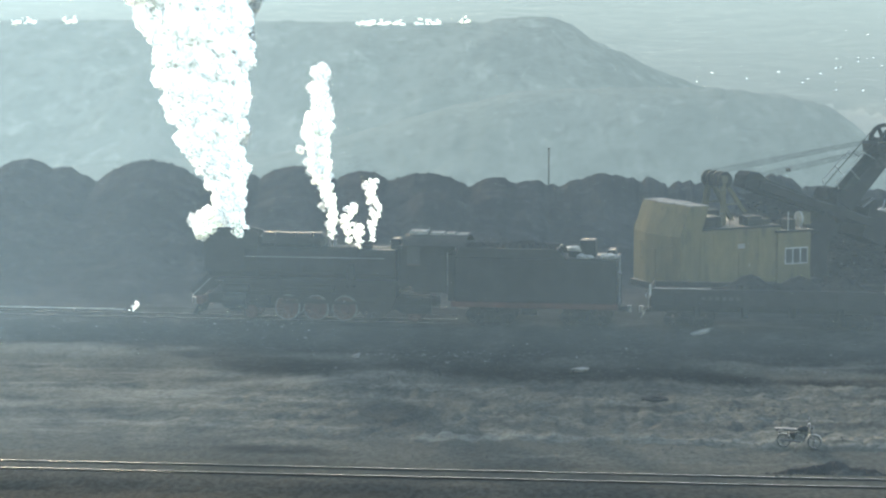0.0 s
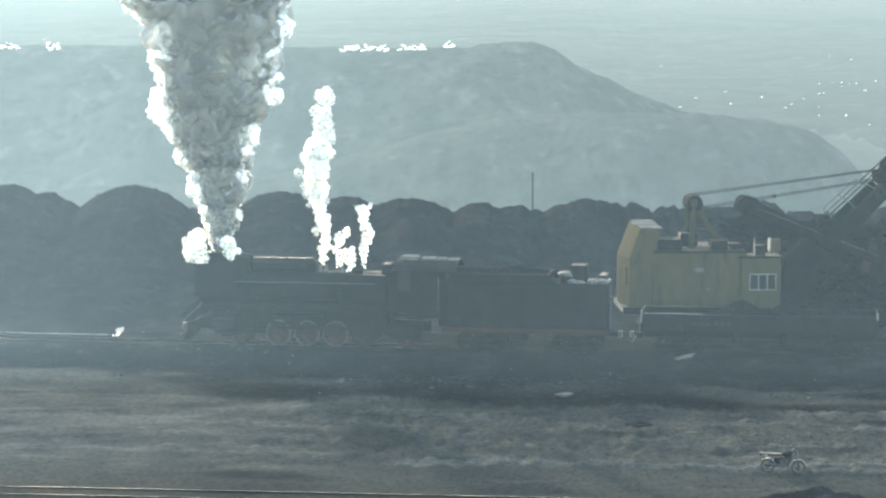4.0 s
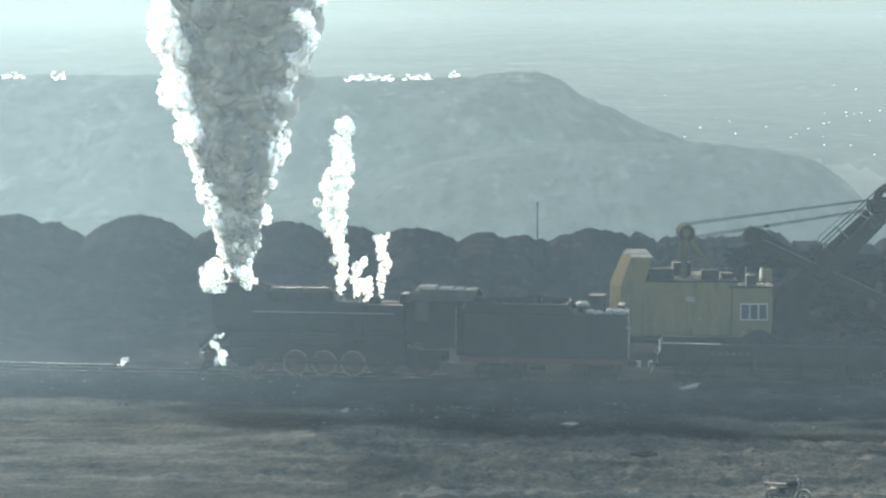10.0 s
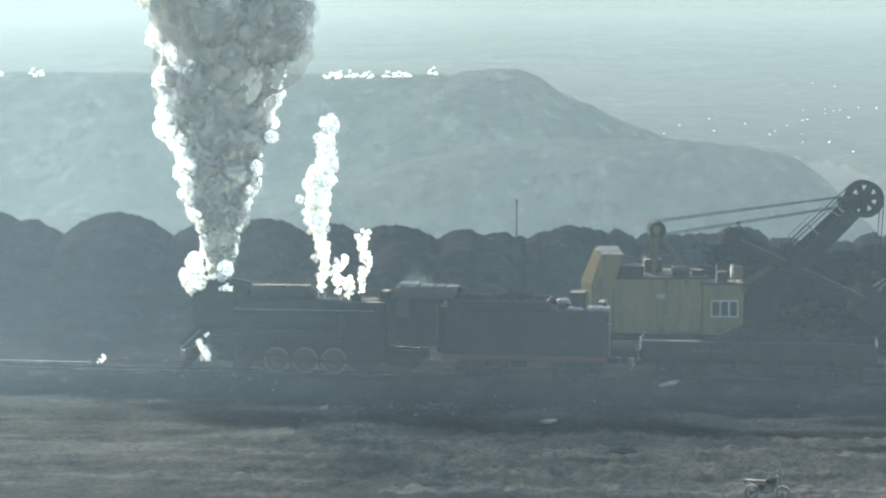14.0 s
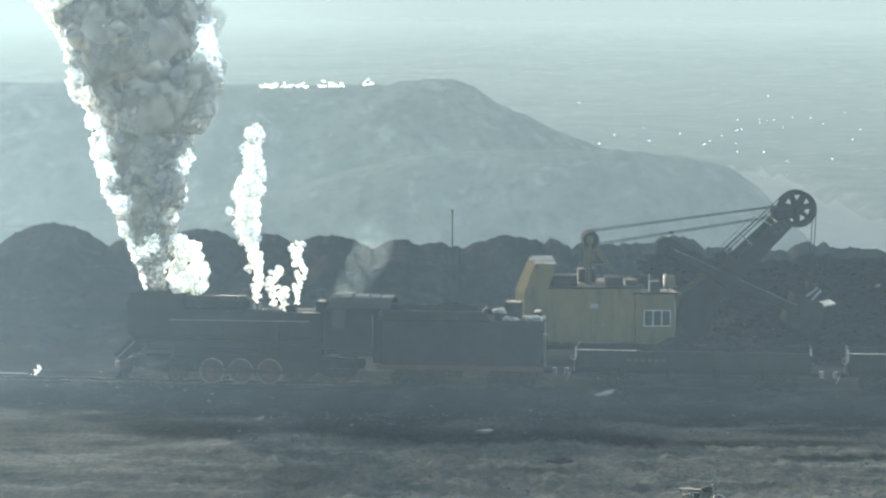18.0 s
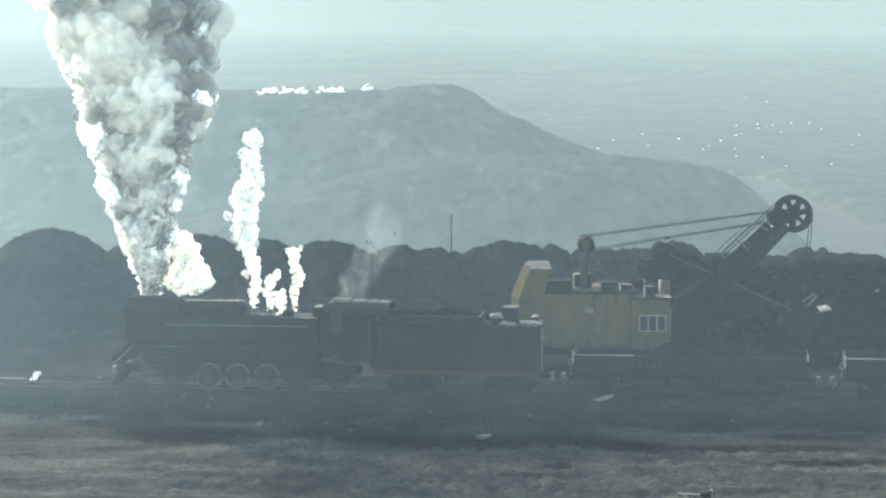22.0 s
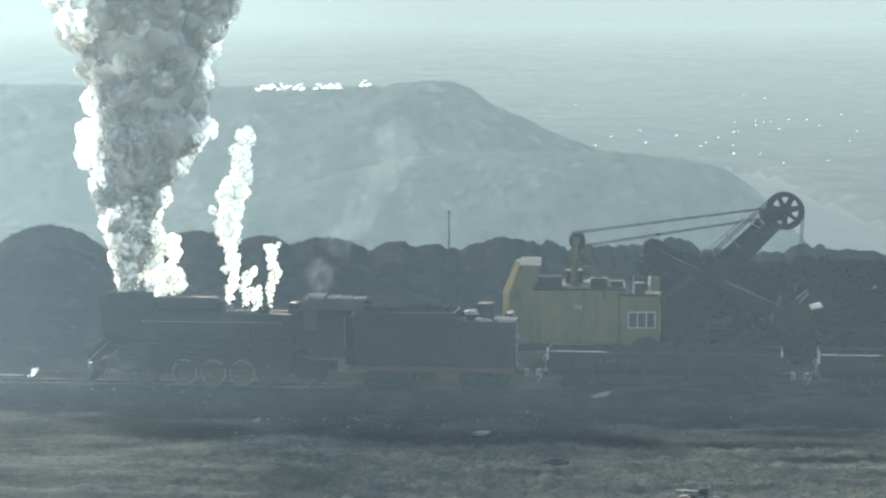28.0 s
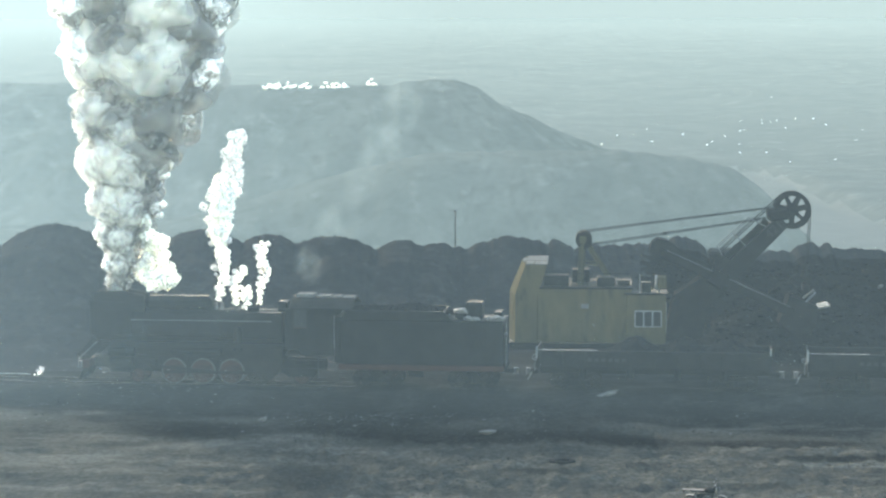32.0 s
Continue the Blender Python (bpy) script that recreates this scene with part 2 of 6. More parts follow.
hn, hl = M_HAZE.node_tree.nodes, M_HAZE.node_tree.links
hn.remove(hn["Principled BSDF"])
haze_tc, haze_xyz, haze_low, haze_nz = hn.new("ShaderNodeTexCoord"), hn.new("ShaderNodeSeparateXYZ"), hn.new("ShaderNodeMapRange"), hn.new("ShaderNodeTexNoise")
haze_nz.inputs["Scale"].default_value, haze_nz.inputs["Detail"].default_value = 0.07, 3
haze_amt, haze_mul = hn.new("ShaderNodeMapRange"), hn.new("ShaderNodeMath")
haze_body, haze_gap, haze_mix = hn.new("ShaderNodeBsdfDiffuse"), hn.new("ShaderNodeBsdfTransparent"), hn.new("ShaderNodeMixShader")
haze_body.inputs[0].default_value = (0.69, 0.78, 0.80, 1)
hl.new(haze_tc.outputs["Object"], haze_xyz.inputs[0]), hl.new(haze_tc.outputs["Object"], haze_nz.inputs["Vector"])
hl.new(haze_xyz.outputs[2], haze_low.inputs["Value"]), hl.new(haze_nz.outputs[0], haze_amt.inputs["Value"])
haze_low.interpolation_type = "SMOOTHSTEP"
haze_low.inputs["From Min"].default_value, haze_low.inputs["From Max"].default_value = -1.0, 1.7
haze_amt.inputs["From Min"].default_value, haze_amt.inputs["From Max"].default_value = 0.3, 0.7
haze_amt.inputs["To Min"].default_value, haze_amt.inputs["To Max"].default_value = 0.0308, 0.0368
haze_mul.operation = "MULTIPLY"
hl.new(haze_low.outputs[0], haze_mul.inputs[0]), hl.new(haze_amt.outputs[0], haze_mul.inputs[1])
# stronger to the left, in place of glare on the sun's side
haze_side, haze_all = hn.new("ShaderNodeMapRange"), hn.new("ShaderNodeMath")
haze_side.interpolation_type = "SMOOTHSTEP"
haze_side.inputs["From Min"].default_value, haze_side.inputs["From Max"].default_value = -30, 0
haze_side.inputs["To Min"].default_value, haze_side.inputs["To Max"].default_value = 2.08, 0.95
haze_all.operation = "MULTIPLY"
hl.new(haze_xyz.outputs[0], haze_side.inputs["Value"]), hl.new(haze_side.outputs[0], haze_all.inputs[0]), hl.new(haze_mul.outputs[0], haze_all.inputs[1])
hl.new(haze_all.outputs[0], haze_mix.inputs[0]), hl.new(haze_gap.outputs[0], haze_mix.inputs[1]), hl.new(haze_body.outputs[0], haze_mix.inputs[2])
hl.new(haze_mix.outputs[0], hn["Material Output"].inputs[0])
# far hills: pale haze put into their tint and glow
M_MESA = mat("haze_glow_mesa", (0.0150, 0.0175, 0.0180), (0.0175, 0.0200, 0.0205), 0.045, 1.0, 0, 0.3, (1, 0.35, 1), (0.0200, 0.0228, 0.0233), 4, dist=1.5, spec=0, glow=(0.575, 0.704, 0.762))
M_SPUR = mat("haze_glow_spur", (0.0150, 0.0175, 0.0180), (0.0170, 0.0195, 0.0200), 0.06, 1.0, 0, 0.3, (1, 0.35, 1), (0.0195, 0.0222, 0.0228), 4, dist=1.5, spec=0, glow=(0.545, 0.668, 0.722))
M_PLAIN = mat("haze_glow_plain", (0.018, 0.021, 0.022), (0.025, 0.028, 0.028), 0.02, 1.0, 0, 0.1, c3=(0.036, 0.039, 0.038), dist=2.0, spec=0)
M_LIME = mat("limewashed_wall", (0.62, 0.62, 0.60), (0.72, 0.71, 0.68), 1.0, 0.8, 0, 0.0, spec=0.3)
M_FLOOR = mat("haze_glow_floor", (0.034, 0.037, 0.037), (0.038, 0.041, 0.041), 0.012, 1.0, 0, 0.05, dist=2.0, spec=0)
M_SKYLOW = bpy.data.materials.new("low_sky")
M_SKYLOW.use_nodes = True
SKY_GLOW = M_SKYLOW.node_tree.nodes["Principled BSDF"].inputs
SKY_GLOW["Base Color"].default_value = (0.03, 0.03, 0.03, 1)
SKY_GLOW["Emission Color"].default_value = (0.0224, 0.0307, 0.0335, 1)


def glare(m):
    """Strengthens the glow to the left, in place of haze glare on the sun's side."""
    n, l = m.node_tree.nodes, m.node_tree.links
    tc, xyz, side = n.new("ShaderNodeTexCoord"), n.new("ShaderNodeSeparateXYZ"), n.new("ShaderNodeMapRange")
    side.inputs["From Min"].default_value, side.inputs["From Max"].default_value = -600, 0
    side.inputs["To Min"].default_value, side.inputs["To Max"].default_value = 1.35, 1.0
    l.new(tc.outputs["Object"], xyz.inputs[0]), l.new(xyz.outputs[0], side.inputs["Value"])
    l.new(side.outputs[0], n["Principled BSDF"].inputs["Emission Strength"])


glare(M_SKYLOW)
# haze put into the glow: the plain pales with distance until it meets the sky
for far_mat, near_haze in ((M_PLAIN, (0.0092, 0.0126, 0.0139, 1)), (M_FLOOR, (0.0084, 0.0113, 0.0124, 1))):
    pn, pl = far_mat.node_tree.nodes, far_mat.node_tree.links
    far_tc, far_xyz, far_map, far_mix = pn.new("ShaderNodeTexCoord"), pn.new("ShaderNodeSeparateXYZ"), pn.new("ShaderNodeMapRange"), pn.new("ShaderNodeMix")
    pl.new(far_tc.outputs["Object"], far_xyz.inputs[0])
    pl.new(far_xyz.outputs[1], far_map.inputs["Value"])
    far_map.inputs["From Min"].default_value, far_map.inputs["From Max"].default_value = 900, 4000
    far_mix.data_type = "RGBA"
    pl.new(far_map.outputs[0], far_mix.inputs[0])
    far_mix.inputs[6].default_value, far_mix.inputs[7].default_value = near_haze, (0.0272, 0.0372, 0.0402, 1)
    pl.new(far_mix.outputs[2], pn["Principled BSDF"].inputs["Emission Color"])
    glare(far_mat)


# ---- mesh helpers ----
def mesh_of(name, bm, material, smooth=False):
    me = bpy.data.meshes.new(name)
    bm.normal_update()
    bm.to_mesh(me)
    bm.free()
    me.materials.append(material)
    if smooth:
        me.shade_smooth()
    return me


def part(name, bm, material, parent, label="", m=None, smooth=False):
    """One mesh object under a thing or a part."""
    ob = new(name, bm if isinstance(bm, bpy.types.Mesh) else mesh_of(name, bm, material, smooth))
    ob.parent = parent
    if m is not None:
        ob.matrix_basis = m
    if label:
        ob["label"] = label
    return ob


def thing(name, m, label, category, group="", kind=""):
    ob = new(name)
    ob.matrix_basis = m
    return tagged(ob, label, category, group, kind)


def solo(name, bm, material, m, label, category, group="", kind="", smooth=False):
    ob = new(name, mesh_of(name, bm, material, smooth))
    ob.matrix_basis = m
    return tagged(ob, label, category, group, kind)


def box(x0, x1, y0, y1, z0, z1, bev=0.02, bm=None):
    bm = bm or bmesh.new()
    g = bmesh.ops.create_cube(bm, size=1.0, matrix=Matrix.LocRotScale(((x0 + x1) / 2, (y0 + y1) / 2, (z0 + z1) / 2), None, (x1 - x0, y1 - y0, z1 - z0)))
    if bev:
        es = {e for v in g["verts"] for e in v.link_edges}
        bmesh.ops.bevel(bm, geom=list(es), offset=min(bev, 0.3 * min(x1 - x0, y1 - y0, z1 - z0)), segments=1, affect="EDGES")
    return bm


def rod(a, b, r, n=10, r2=None, bm=None):
    """A round bar from a to b, its radius r at a and r2 at b."""
    bm = bm or bmesh.new()
    a, b = Vector(a), Vector(b)
    m = Matrix.Translation((a + b) / 2) @ (b - a).to_track_quat("Z", "Y").to_matrix().to_4x4()
    bmesh.ops.create_cone(bm, cap_ends=True, segments=n, radius1=r, radius2=r if r2 is None else r2, depth=(b - a).length, matrix=m)
    return bm


def beam(a, b, w, h, bm=None, up=(0, 0, 1)):
    """A square bar from a to b, w wide and h deep."""
    bm = bm or bmesh.new()
    a, b = Vector(a), Vector(b)
    z = (b - a).normalized()
    x = Vector(up).cross(z)
    x = x.normalized() if x.length > 1e-4 else Vector((1, 0, 0))
    y = z.cross(x)
    m = Matrix((x, y, z)).transposed().to_4x4()
    m.translation = (a + b) / 2
    bmesh.ops.create_cube(bm, size=1.0, matrix=m @ Matrix.Diagonal((w, h, (b - a).length, 1)))
    return bm


def slab(points, y0, y1, bm=None):
    """A plate with this outline in x and z, from y0 to y1."""
    bm = bm or bmesh.new()
    a = [bm.verts.new((x, y0, z)) for x, z in points]
    b = [bm.verts.new((x, y1, z)) for x, z in points]
    k = len(points)
    fs = [bm.faces.new(a), bm.faces.new(b[::-1])]
    fs += [bm.faces.new((a[i], b[i], b[(i + 1) % k], a[(i + 1) % k])) for i in range(k)]
    bmesh.ops.recalc_face_normals(bm, faces=fs)
    return bm


def ring(c, r, w, thick, n=28, bm=None):
    """A flat hoop of outer radius r and width w, its axle along y."""
    bm = bm or bmesh.new()
    vs = []
    for i in range(n):
        a = 2 * math.pi * i / n
        ca, sa = math.cos(a), math.sin(a)
        vs.append([bm.verts.new((c[0] + q * ca, c[1] + y, c[2] + q * sa)) for q, y in ((r, -thick / 2), (r, thick / 2), (r - w, thick / 2), (r - w, -thick / 2))])
    for i in range(n):
        p, q = vs[i], vs[(i + 1) % n]
        for j in range(4):
            bm.faces.new((p[j], q[j], q[(j + 1) % 4], p[(j + 1) % 4]))
    bmesh.ops.recalc_face_normals(bm, faces=bm.faces)
    return bm


def lump(r, seed, rough=0.3, sub=2, flat=1.0):
    """An uneven stone or clod."""
    bm = bmesh.new()
    bmesh.ops.create_icosphere(bm, subdivisions=sub, radius=r)
    for v in bm.verts:
        k = 1 + rough * noise.noise(v.co / r * 1.3 + Vector((seed * 7.1, 3, 1))) + 0.4 * rough * noise.noise(v.co / r * 3.1 + Vector((seed, 9, 4)))
        v.co *= k
        v.co.z *= flat
    return bm


def sstep(a, b, x):
    u = min(1.0, max(0.0, (x - a) / (b - a)))
    return u * u * (3 - 2 * u)


# ---- the ground: yard, spoil heaps behind the line, the drop into the valley ----
LEAN = -6.5     # the railway line runs towards the viewer on its way right
TRACK = pose(0, 0, -0.15, 0, 0, LEAN)
NEAR_LEAN = -4.3
NEAR_TRACK = pose(0, -38.72, -0.62, 0, 0, NEAR_LEAN)
# dumped heaps along the ridge: place, top, half width
HEAPS = ((-41, 5.5, 2.6), (-37.6, 5.35, 2.0), (-34.6, 5.85, 2.5), (-32.1, 5.38, 1.6), (-30.8, 4.75, 1.1), (-26.2, 5.85, 3.2), (-20.5, 5.0, 2.2), (-16.3, 5.4, 2.8), (-12, 5.2, 2.0), (-7.9, 5.0, 2.8), (-3.2, 4.75, 1.7), (-0.9, 4.5, 2.2),
         (2.6, 4.6, 1.6), (4.1, 5.0, 2.2), (6.8, 4.65, 2.1), (9.8, 4.5, 2.4), (12.3, 4.5, 2.0), (15.3, 5.0, 1.9), (18.3, 4.2, 2.2), (24.4, 4.45, 2.0), (27.7, 4.15, 2.0), (32.5, 4.3, 2.4))


def height(x, y):
    """The ground's height."""
    v = y + x * math.tan(radians(-LEAN))        # distance behind the line
    near = y + x * math.tan(radians(-NEAR_LEAN)) + 38.7     # distance behind the near line
    line = max(1 - sstep(1.5, 3.5, abs(v)), 1 - sstep(1.5, 3.0, abs(near)))
    z = -0.95 + (0.16 * noise.noise((x * 0.10, y * 0.2, 1)) + 0.07 * noise.noise((x * 0.5, y * 0.8, 5))) * (1 - 0.85 * line)
    z += 0.72 * sstep(-6.5, -2.2, v) * (1 - 0.3 * sstep(3, 7, v))
    mound = math.exp(-((v + 10) / 2.2) ** 2) * sstep(-11, -5, x) * (1 - sstep(9, 13, x))
    z += (0.45 * math.exp(-((v + 9.5) / 2.6) ** 2) + 0.35 * mound) * max(0, noise.noise((x * 0.11, 2, 3)) + 0.35)
    z += mound * (0.30 * abs(noise.noise((x * 0.9, y * 0.9, 31))) + 0.16 * noise.noise((x * 2.2, y * 2.2, 32)))
    z += 0.26 * (1 - sstep(1.5, 3.0, near)) * sstep(-3.7, -1.5, near)
    # churned earth and wheel ruts in the yard
    churn = sstep(-33, -28, v) * (1 - sstep(-16, -12, v)) * sstep(-22, -6, x)
    z += churn * 0.26 * (abs(noise.noise((x * 0.8, y * 0.35, 11))) - 0.2 + 0.5 * noise.noise((x * 2.0, y * 0.9, 12)))
    yard = sstep(-46, -42, v) * (1 - sstep(-9, -6, v)) * (1 - line)
    z += yard * (0.045 * noise.noise((x * 1.3, y * 1.1, 51)) + (0.025 + 0.045 * churn) * noise.noise((x * 3.4, y * 2.2, 52)) + 0.05 * churn * abs(noise.noise((x * 1.7, y * 1.2, 53))))
    # long smooth terraces where lorries run beside the line
    z += 0.10 * (1 - sstep(-12, -2, x)) * (1 - sstep(-10, -5, v)) * (sstep(-26.4, -25.6, v + 0.8 * noise.noise((x * 0.08, 0, 61))) + sstep(-20.6, -19.8, v + 0.8 * noise.noise((x * 0.08, 0, 62))) + sstep(-15.2, -14.4, v + 0.8 * noise.noise((x * 0.08, 0, 63))))
    z += 0.14 * sstep(-30.2, -29.5, v + 0.25 * noise.noise((x * 0.2, 0, 64))) * sstep(-8, -2, x)
    for rut in (-4.3, -2.6):
        z -= 0.10 * math.exp(-((x - rut - 0.03 * (y + 20)) / 0.28) ** 2) * sstep(-32, -29, y) * (1 - sstep(-21, -18, y))
    for rut in (-27.2, -28.7):
        z -= 0.06 * math.exp(-((v - rut) / 0.25) ** 2) * (1 - sstep(-14, -8, x))
    for bx, by, br in ((19, -12, 7.0), (19, -12, 8.7), (3, -31, 9.0), (3, -31, 10.6)):
        if abs(x - bx) < 13 and abs(y - by) < 13:
            z -= 0.09 * math.exp(-((math.hypot(x - bx, y - by) - br) / 0.26) ** 2) * churn
    # the ridge
    crest = 4.05 + 0.25 * noise.noise((x * 0.35, 0, 7)) + 0.10 * noise.noise((x * 1.1, 0, 9))
    rocky = sstep(-6, 2, x) * (0.30 * noise.noise((x * 1.6, 0, 41)) + 0.16 * noise.noise((x * 4.2, 0, 42))) + 0.13 * noise.noise((x * 2.2, 0, 43)) + 0.09 * noise.noise((x * 5.2, 0, 44))
    for hx, top, half in HEAPS:
        crest = max(crest, 3.2 + (top - 3.2) * (1 - ((x - hx) / (half * 1.5)) ** 2) if abs(x - hx) < half * 1.5 else 0)
    crest += rocky
    front = 8 + 3 * noise.noise((x * 0.06, 4, 4)) + 9 * sstep(-8, 4, x)
    if y > front - 1:
        up = min(1, max(0, (y - front) / (35 - front))) ** 1.25
        up *= 1 - 0.75 * min(1, max(0, (y - 35) / 9))
        lumpy = 0.75 * noise.noise((x * 0.22, y * 0.22, 2)) + 0.35 * noise.noise((x * 0.6, y * 0.6, 6)) + 0.16 * noise.noise((x * 1.6, y * 1.6, 8))
        z += (crest - z) * up + lumpy * min(up * 4, 1) * (1 - 0.85 * sstep(29, 35, y))
    # the coal face that the shovel digs
    d = sstep(14.5, 19, x) * sstep(9, 19, y) * (1 - sstep(24, 31, y))
    z += d * (2.1 + 0.9 * noise.noise((x * 0.3, y * 0.3, 3)) + 0.5 * abs(noise.noise((x * 0.9, y * 0.9, 5))))
    if y > 55:
        z -= (85 + z) * sstep(55, 330, y)
    return z


def grid(xs, ys, f):
    verts = [(x, y, f(x, y)) for y in ys for x in xs]
    k = len(xs)
    faces = [(j * k + i, j * k + i + 1, (j + 1) * k + i + 1, (j + 1) * k + i) for j in range(len(ys) - 1) for i in range(k - 1)]
    return verts, faces


def sheet(name, xs, ys, f, material, label, kind="structure", category="ground"):
    me = bpy.data.meshes.new(name)
    verts, faces = grid(xs, ys, f)
    me.from_pydata(verts, [], faces)
    me.materials.append(material)
    me.shade_smooth()
    return tagged(new(name, me), label, category, "", kind)


def steps(*spans):
    out = []
    for a, b, s in spans:
        out += list(np.arange(a, b, s))
    return [float(v) for v in out] + [float(spans[-1][1])]


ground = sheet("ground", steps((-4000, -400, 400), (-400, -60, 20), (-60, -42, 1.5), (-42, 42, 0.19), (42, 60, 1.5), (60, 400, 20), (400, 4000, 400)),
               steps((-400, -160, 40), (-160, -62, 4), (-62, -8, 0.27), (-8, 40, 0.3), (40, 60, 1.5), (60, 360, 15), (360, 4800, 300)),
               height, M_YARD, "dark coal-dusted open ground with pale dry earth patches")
ground.data.materials.append(M_HEAP)
ground.data.materials.append(M_FACE)
for p in ground.data.polygons:
    c = p.center
    if c.y > 7.5 + c.x * 0.05 + 1.2 * noise.noise((c.x * 0.2, c.y * 0.3, 1)):
        p.material_index = 2 if c.x > 12.5 + 1.5 * noise.noise((c.x, c.y, 3)) and c.y < 33 else 1
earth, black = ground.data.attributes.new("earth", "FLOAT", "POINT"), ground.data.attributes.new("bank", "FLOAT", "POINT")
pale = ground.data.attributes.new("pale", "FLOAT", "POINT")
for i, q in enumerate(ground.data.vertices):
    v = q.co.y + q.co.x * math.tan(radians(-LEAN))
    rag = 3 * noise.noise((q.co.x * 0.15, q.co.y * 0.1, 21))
    # coal-black bank, with shade by the train painted into the same tone
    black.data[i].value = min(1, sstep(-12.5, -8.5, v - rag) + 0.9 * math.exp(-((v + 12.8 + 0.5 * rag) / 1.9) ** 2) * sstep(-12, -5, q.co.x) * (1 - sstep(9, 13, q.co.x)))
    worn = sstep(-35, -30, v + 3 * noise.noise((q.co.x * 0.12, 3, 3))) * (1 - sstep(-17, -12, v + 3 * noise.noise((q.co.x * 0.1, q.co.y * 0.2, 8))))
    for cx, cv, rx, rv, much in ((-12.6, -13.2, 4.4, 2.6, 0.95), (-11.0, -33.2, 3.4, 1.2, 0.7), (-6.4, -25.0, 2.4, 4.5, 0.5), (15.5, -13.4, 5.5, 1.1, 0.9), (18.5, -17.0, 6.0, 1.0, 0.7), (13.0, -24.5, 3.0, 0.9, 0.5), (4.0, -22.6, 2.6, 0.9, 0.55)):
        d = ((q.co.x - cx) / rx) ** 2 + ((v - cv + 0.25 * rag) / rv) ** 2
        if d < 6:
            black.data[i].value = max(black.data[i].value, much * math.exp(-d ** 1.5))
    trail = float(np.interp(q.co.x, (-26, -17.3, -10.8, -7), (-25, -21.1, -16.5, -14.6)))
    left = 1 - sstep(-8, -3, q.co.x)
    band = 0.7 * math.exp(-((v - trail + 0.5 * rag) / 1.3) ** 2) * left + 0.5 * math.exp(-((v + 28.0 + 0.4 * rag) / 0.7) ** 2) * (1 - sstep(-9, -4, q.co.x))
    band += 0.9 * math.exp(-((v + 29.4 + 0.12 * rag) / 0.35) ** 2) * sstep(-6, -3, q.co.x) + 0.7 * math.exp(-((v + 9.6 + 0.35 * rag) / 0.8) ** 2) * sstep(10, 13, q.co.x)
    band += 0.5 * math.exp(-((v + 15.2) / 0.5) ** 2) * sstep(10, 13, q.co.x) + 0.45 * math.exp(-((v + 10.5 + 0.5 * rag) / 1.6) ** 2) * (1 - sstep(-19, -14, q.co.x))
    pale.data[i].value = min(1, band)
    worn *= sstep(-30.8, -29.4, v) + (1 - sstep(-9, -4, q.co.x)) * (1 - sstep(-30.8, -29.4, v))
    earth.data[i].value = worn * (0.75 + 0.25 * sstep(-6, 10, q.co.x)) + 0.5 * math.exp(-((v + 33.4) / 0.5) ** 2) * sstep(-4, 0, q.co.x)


# ---- the far side of the valley ----
MESA_EDGE = ((-420, -9.5), (-190, -9.6), (-90, -10.2), (-60, -10.6), (-25, -10.0), (-18, -8.6), (-4, -7.6), (8, -8.9), (13, -11.3), (19, -15.6), (25, -19.8), (36, -23.8), (46, -29), (60, -35), (92, -46), (150, -72), (420, -80))
SPUR_EDGE = ((-240, -52), (-90, -44), (-40, -30), (-8, -22.0), (20, -21.2), (52, -21.0), (62, -21.8), (74, -23.2), (86, -26), (92, -30), (98, -36.5), (105, -43), (122, -62), (140, -75), (260, -90))


def edge(rows, x):
    return float(np.interp(x, [r[0] for r in rows], [r[1] for r in rows]))


def mesa(x, y):
    top = edge(MESA_EDGE, x) + 0.35 * noise.noise((x * 0.05, 1, 1)) + 0.8 * noise.noise((x * 0.17, 1, 4)) + 0.7 * noise.noise((x * 0.38, 1, 4))
    q = min(1, max(0, (y + 22 * noise.noise((x * 0.012, 5, 5)) - 420) / 580))
    q = q * 0.55 + 0.45 * sstep(0.55, 1, q)
    z = -80 + (80 + top) * q + (1 - q) * q * (20 * (noise.noise((x * 0.022, y * 0.01, 2)) + 0.5 * noise.noise((x * 0.06, y * 0.03, 3))) + 7 * noise.noise((x * 0.16, y * 0.05, 4)))
    return z - 9 * sstep(1020, 1200, y)


def spur(x, y):
    top = edge(SPUR_EDGE, x) + 0.8 * noise.noise((x * 0.05, 2, 2)) + 0.9 * noise.noise((x * 0.16, 2, 4)) + 0.6 * noise.noise((x * 0.42, 2, 4))
    q = sstep(440, 640, y + 12 * noise.noise((x * 0.03, 6, 6)))
    z = -80 + (80 + top) * q + (1 - q) * q * (20 * (noise.noise((x * 0.04, y * 0.02, 2)) + 0.5 * noise.noise((x * 0.1, y * 0.06, 3))) + 6 * noise.noise((x * 0.3, y * 0.12, 5)))
    return z - 6 * sstep(650, 760, y)


def valley_side(x, y):
    """How far a place lies beyond the flat valley floor, where the rough scrub begins."""
    return max(x - 176 + (y - 873) * 0.030, (y - 1270) * 0.5) + 9 * noise.noise((x * 0.03, y * 0.008, 2))


def plain(x, y):
    rough = sstep(0, 14, valley_side(x, y))
    z = -64 + 26 * sstep(1300, 3000, y) + 52 * sstep(1900, 4700, y) + rough * (5 + 3.5 * noise.noise((x * 0.012, y * 0.004, 3)) + 1.4 * noise.noise((x * 0.05, y * 0.02, 6)) + 0.8 * noise.noise((x * 0.15, y * 0.06, 7)))
    return z


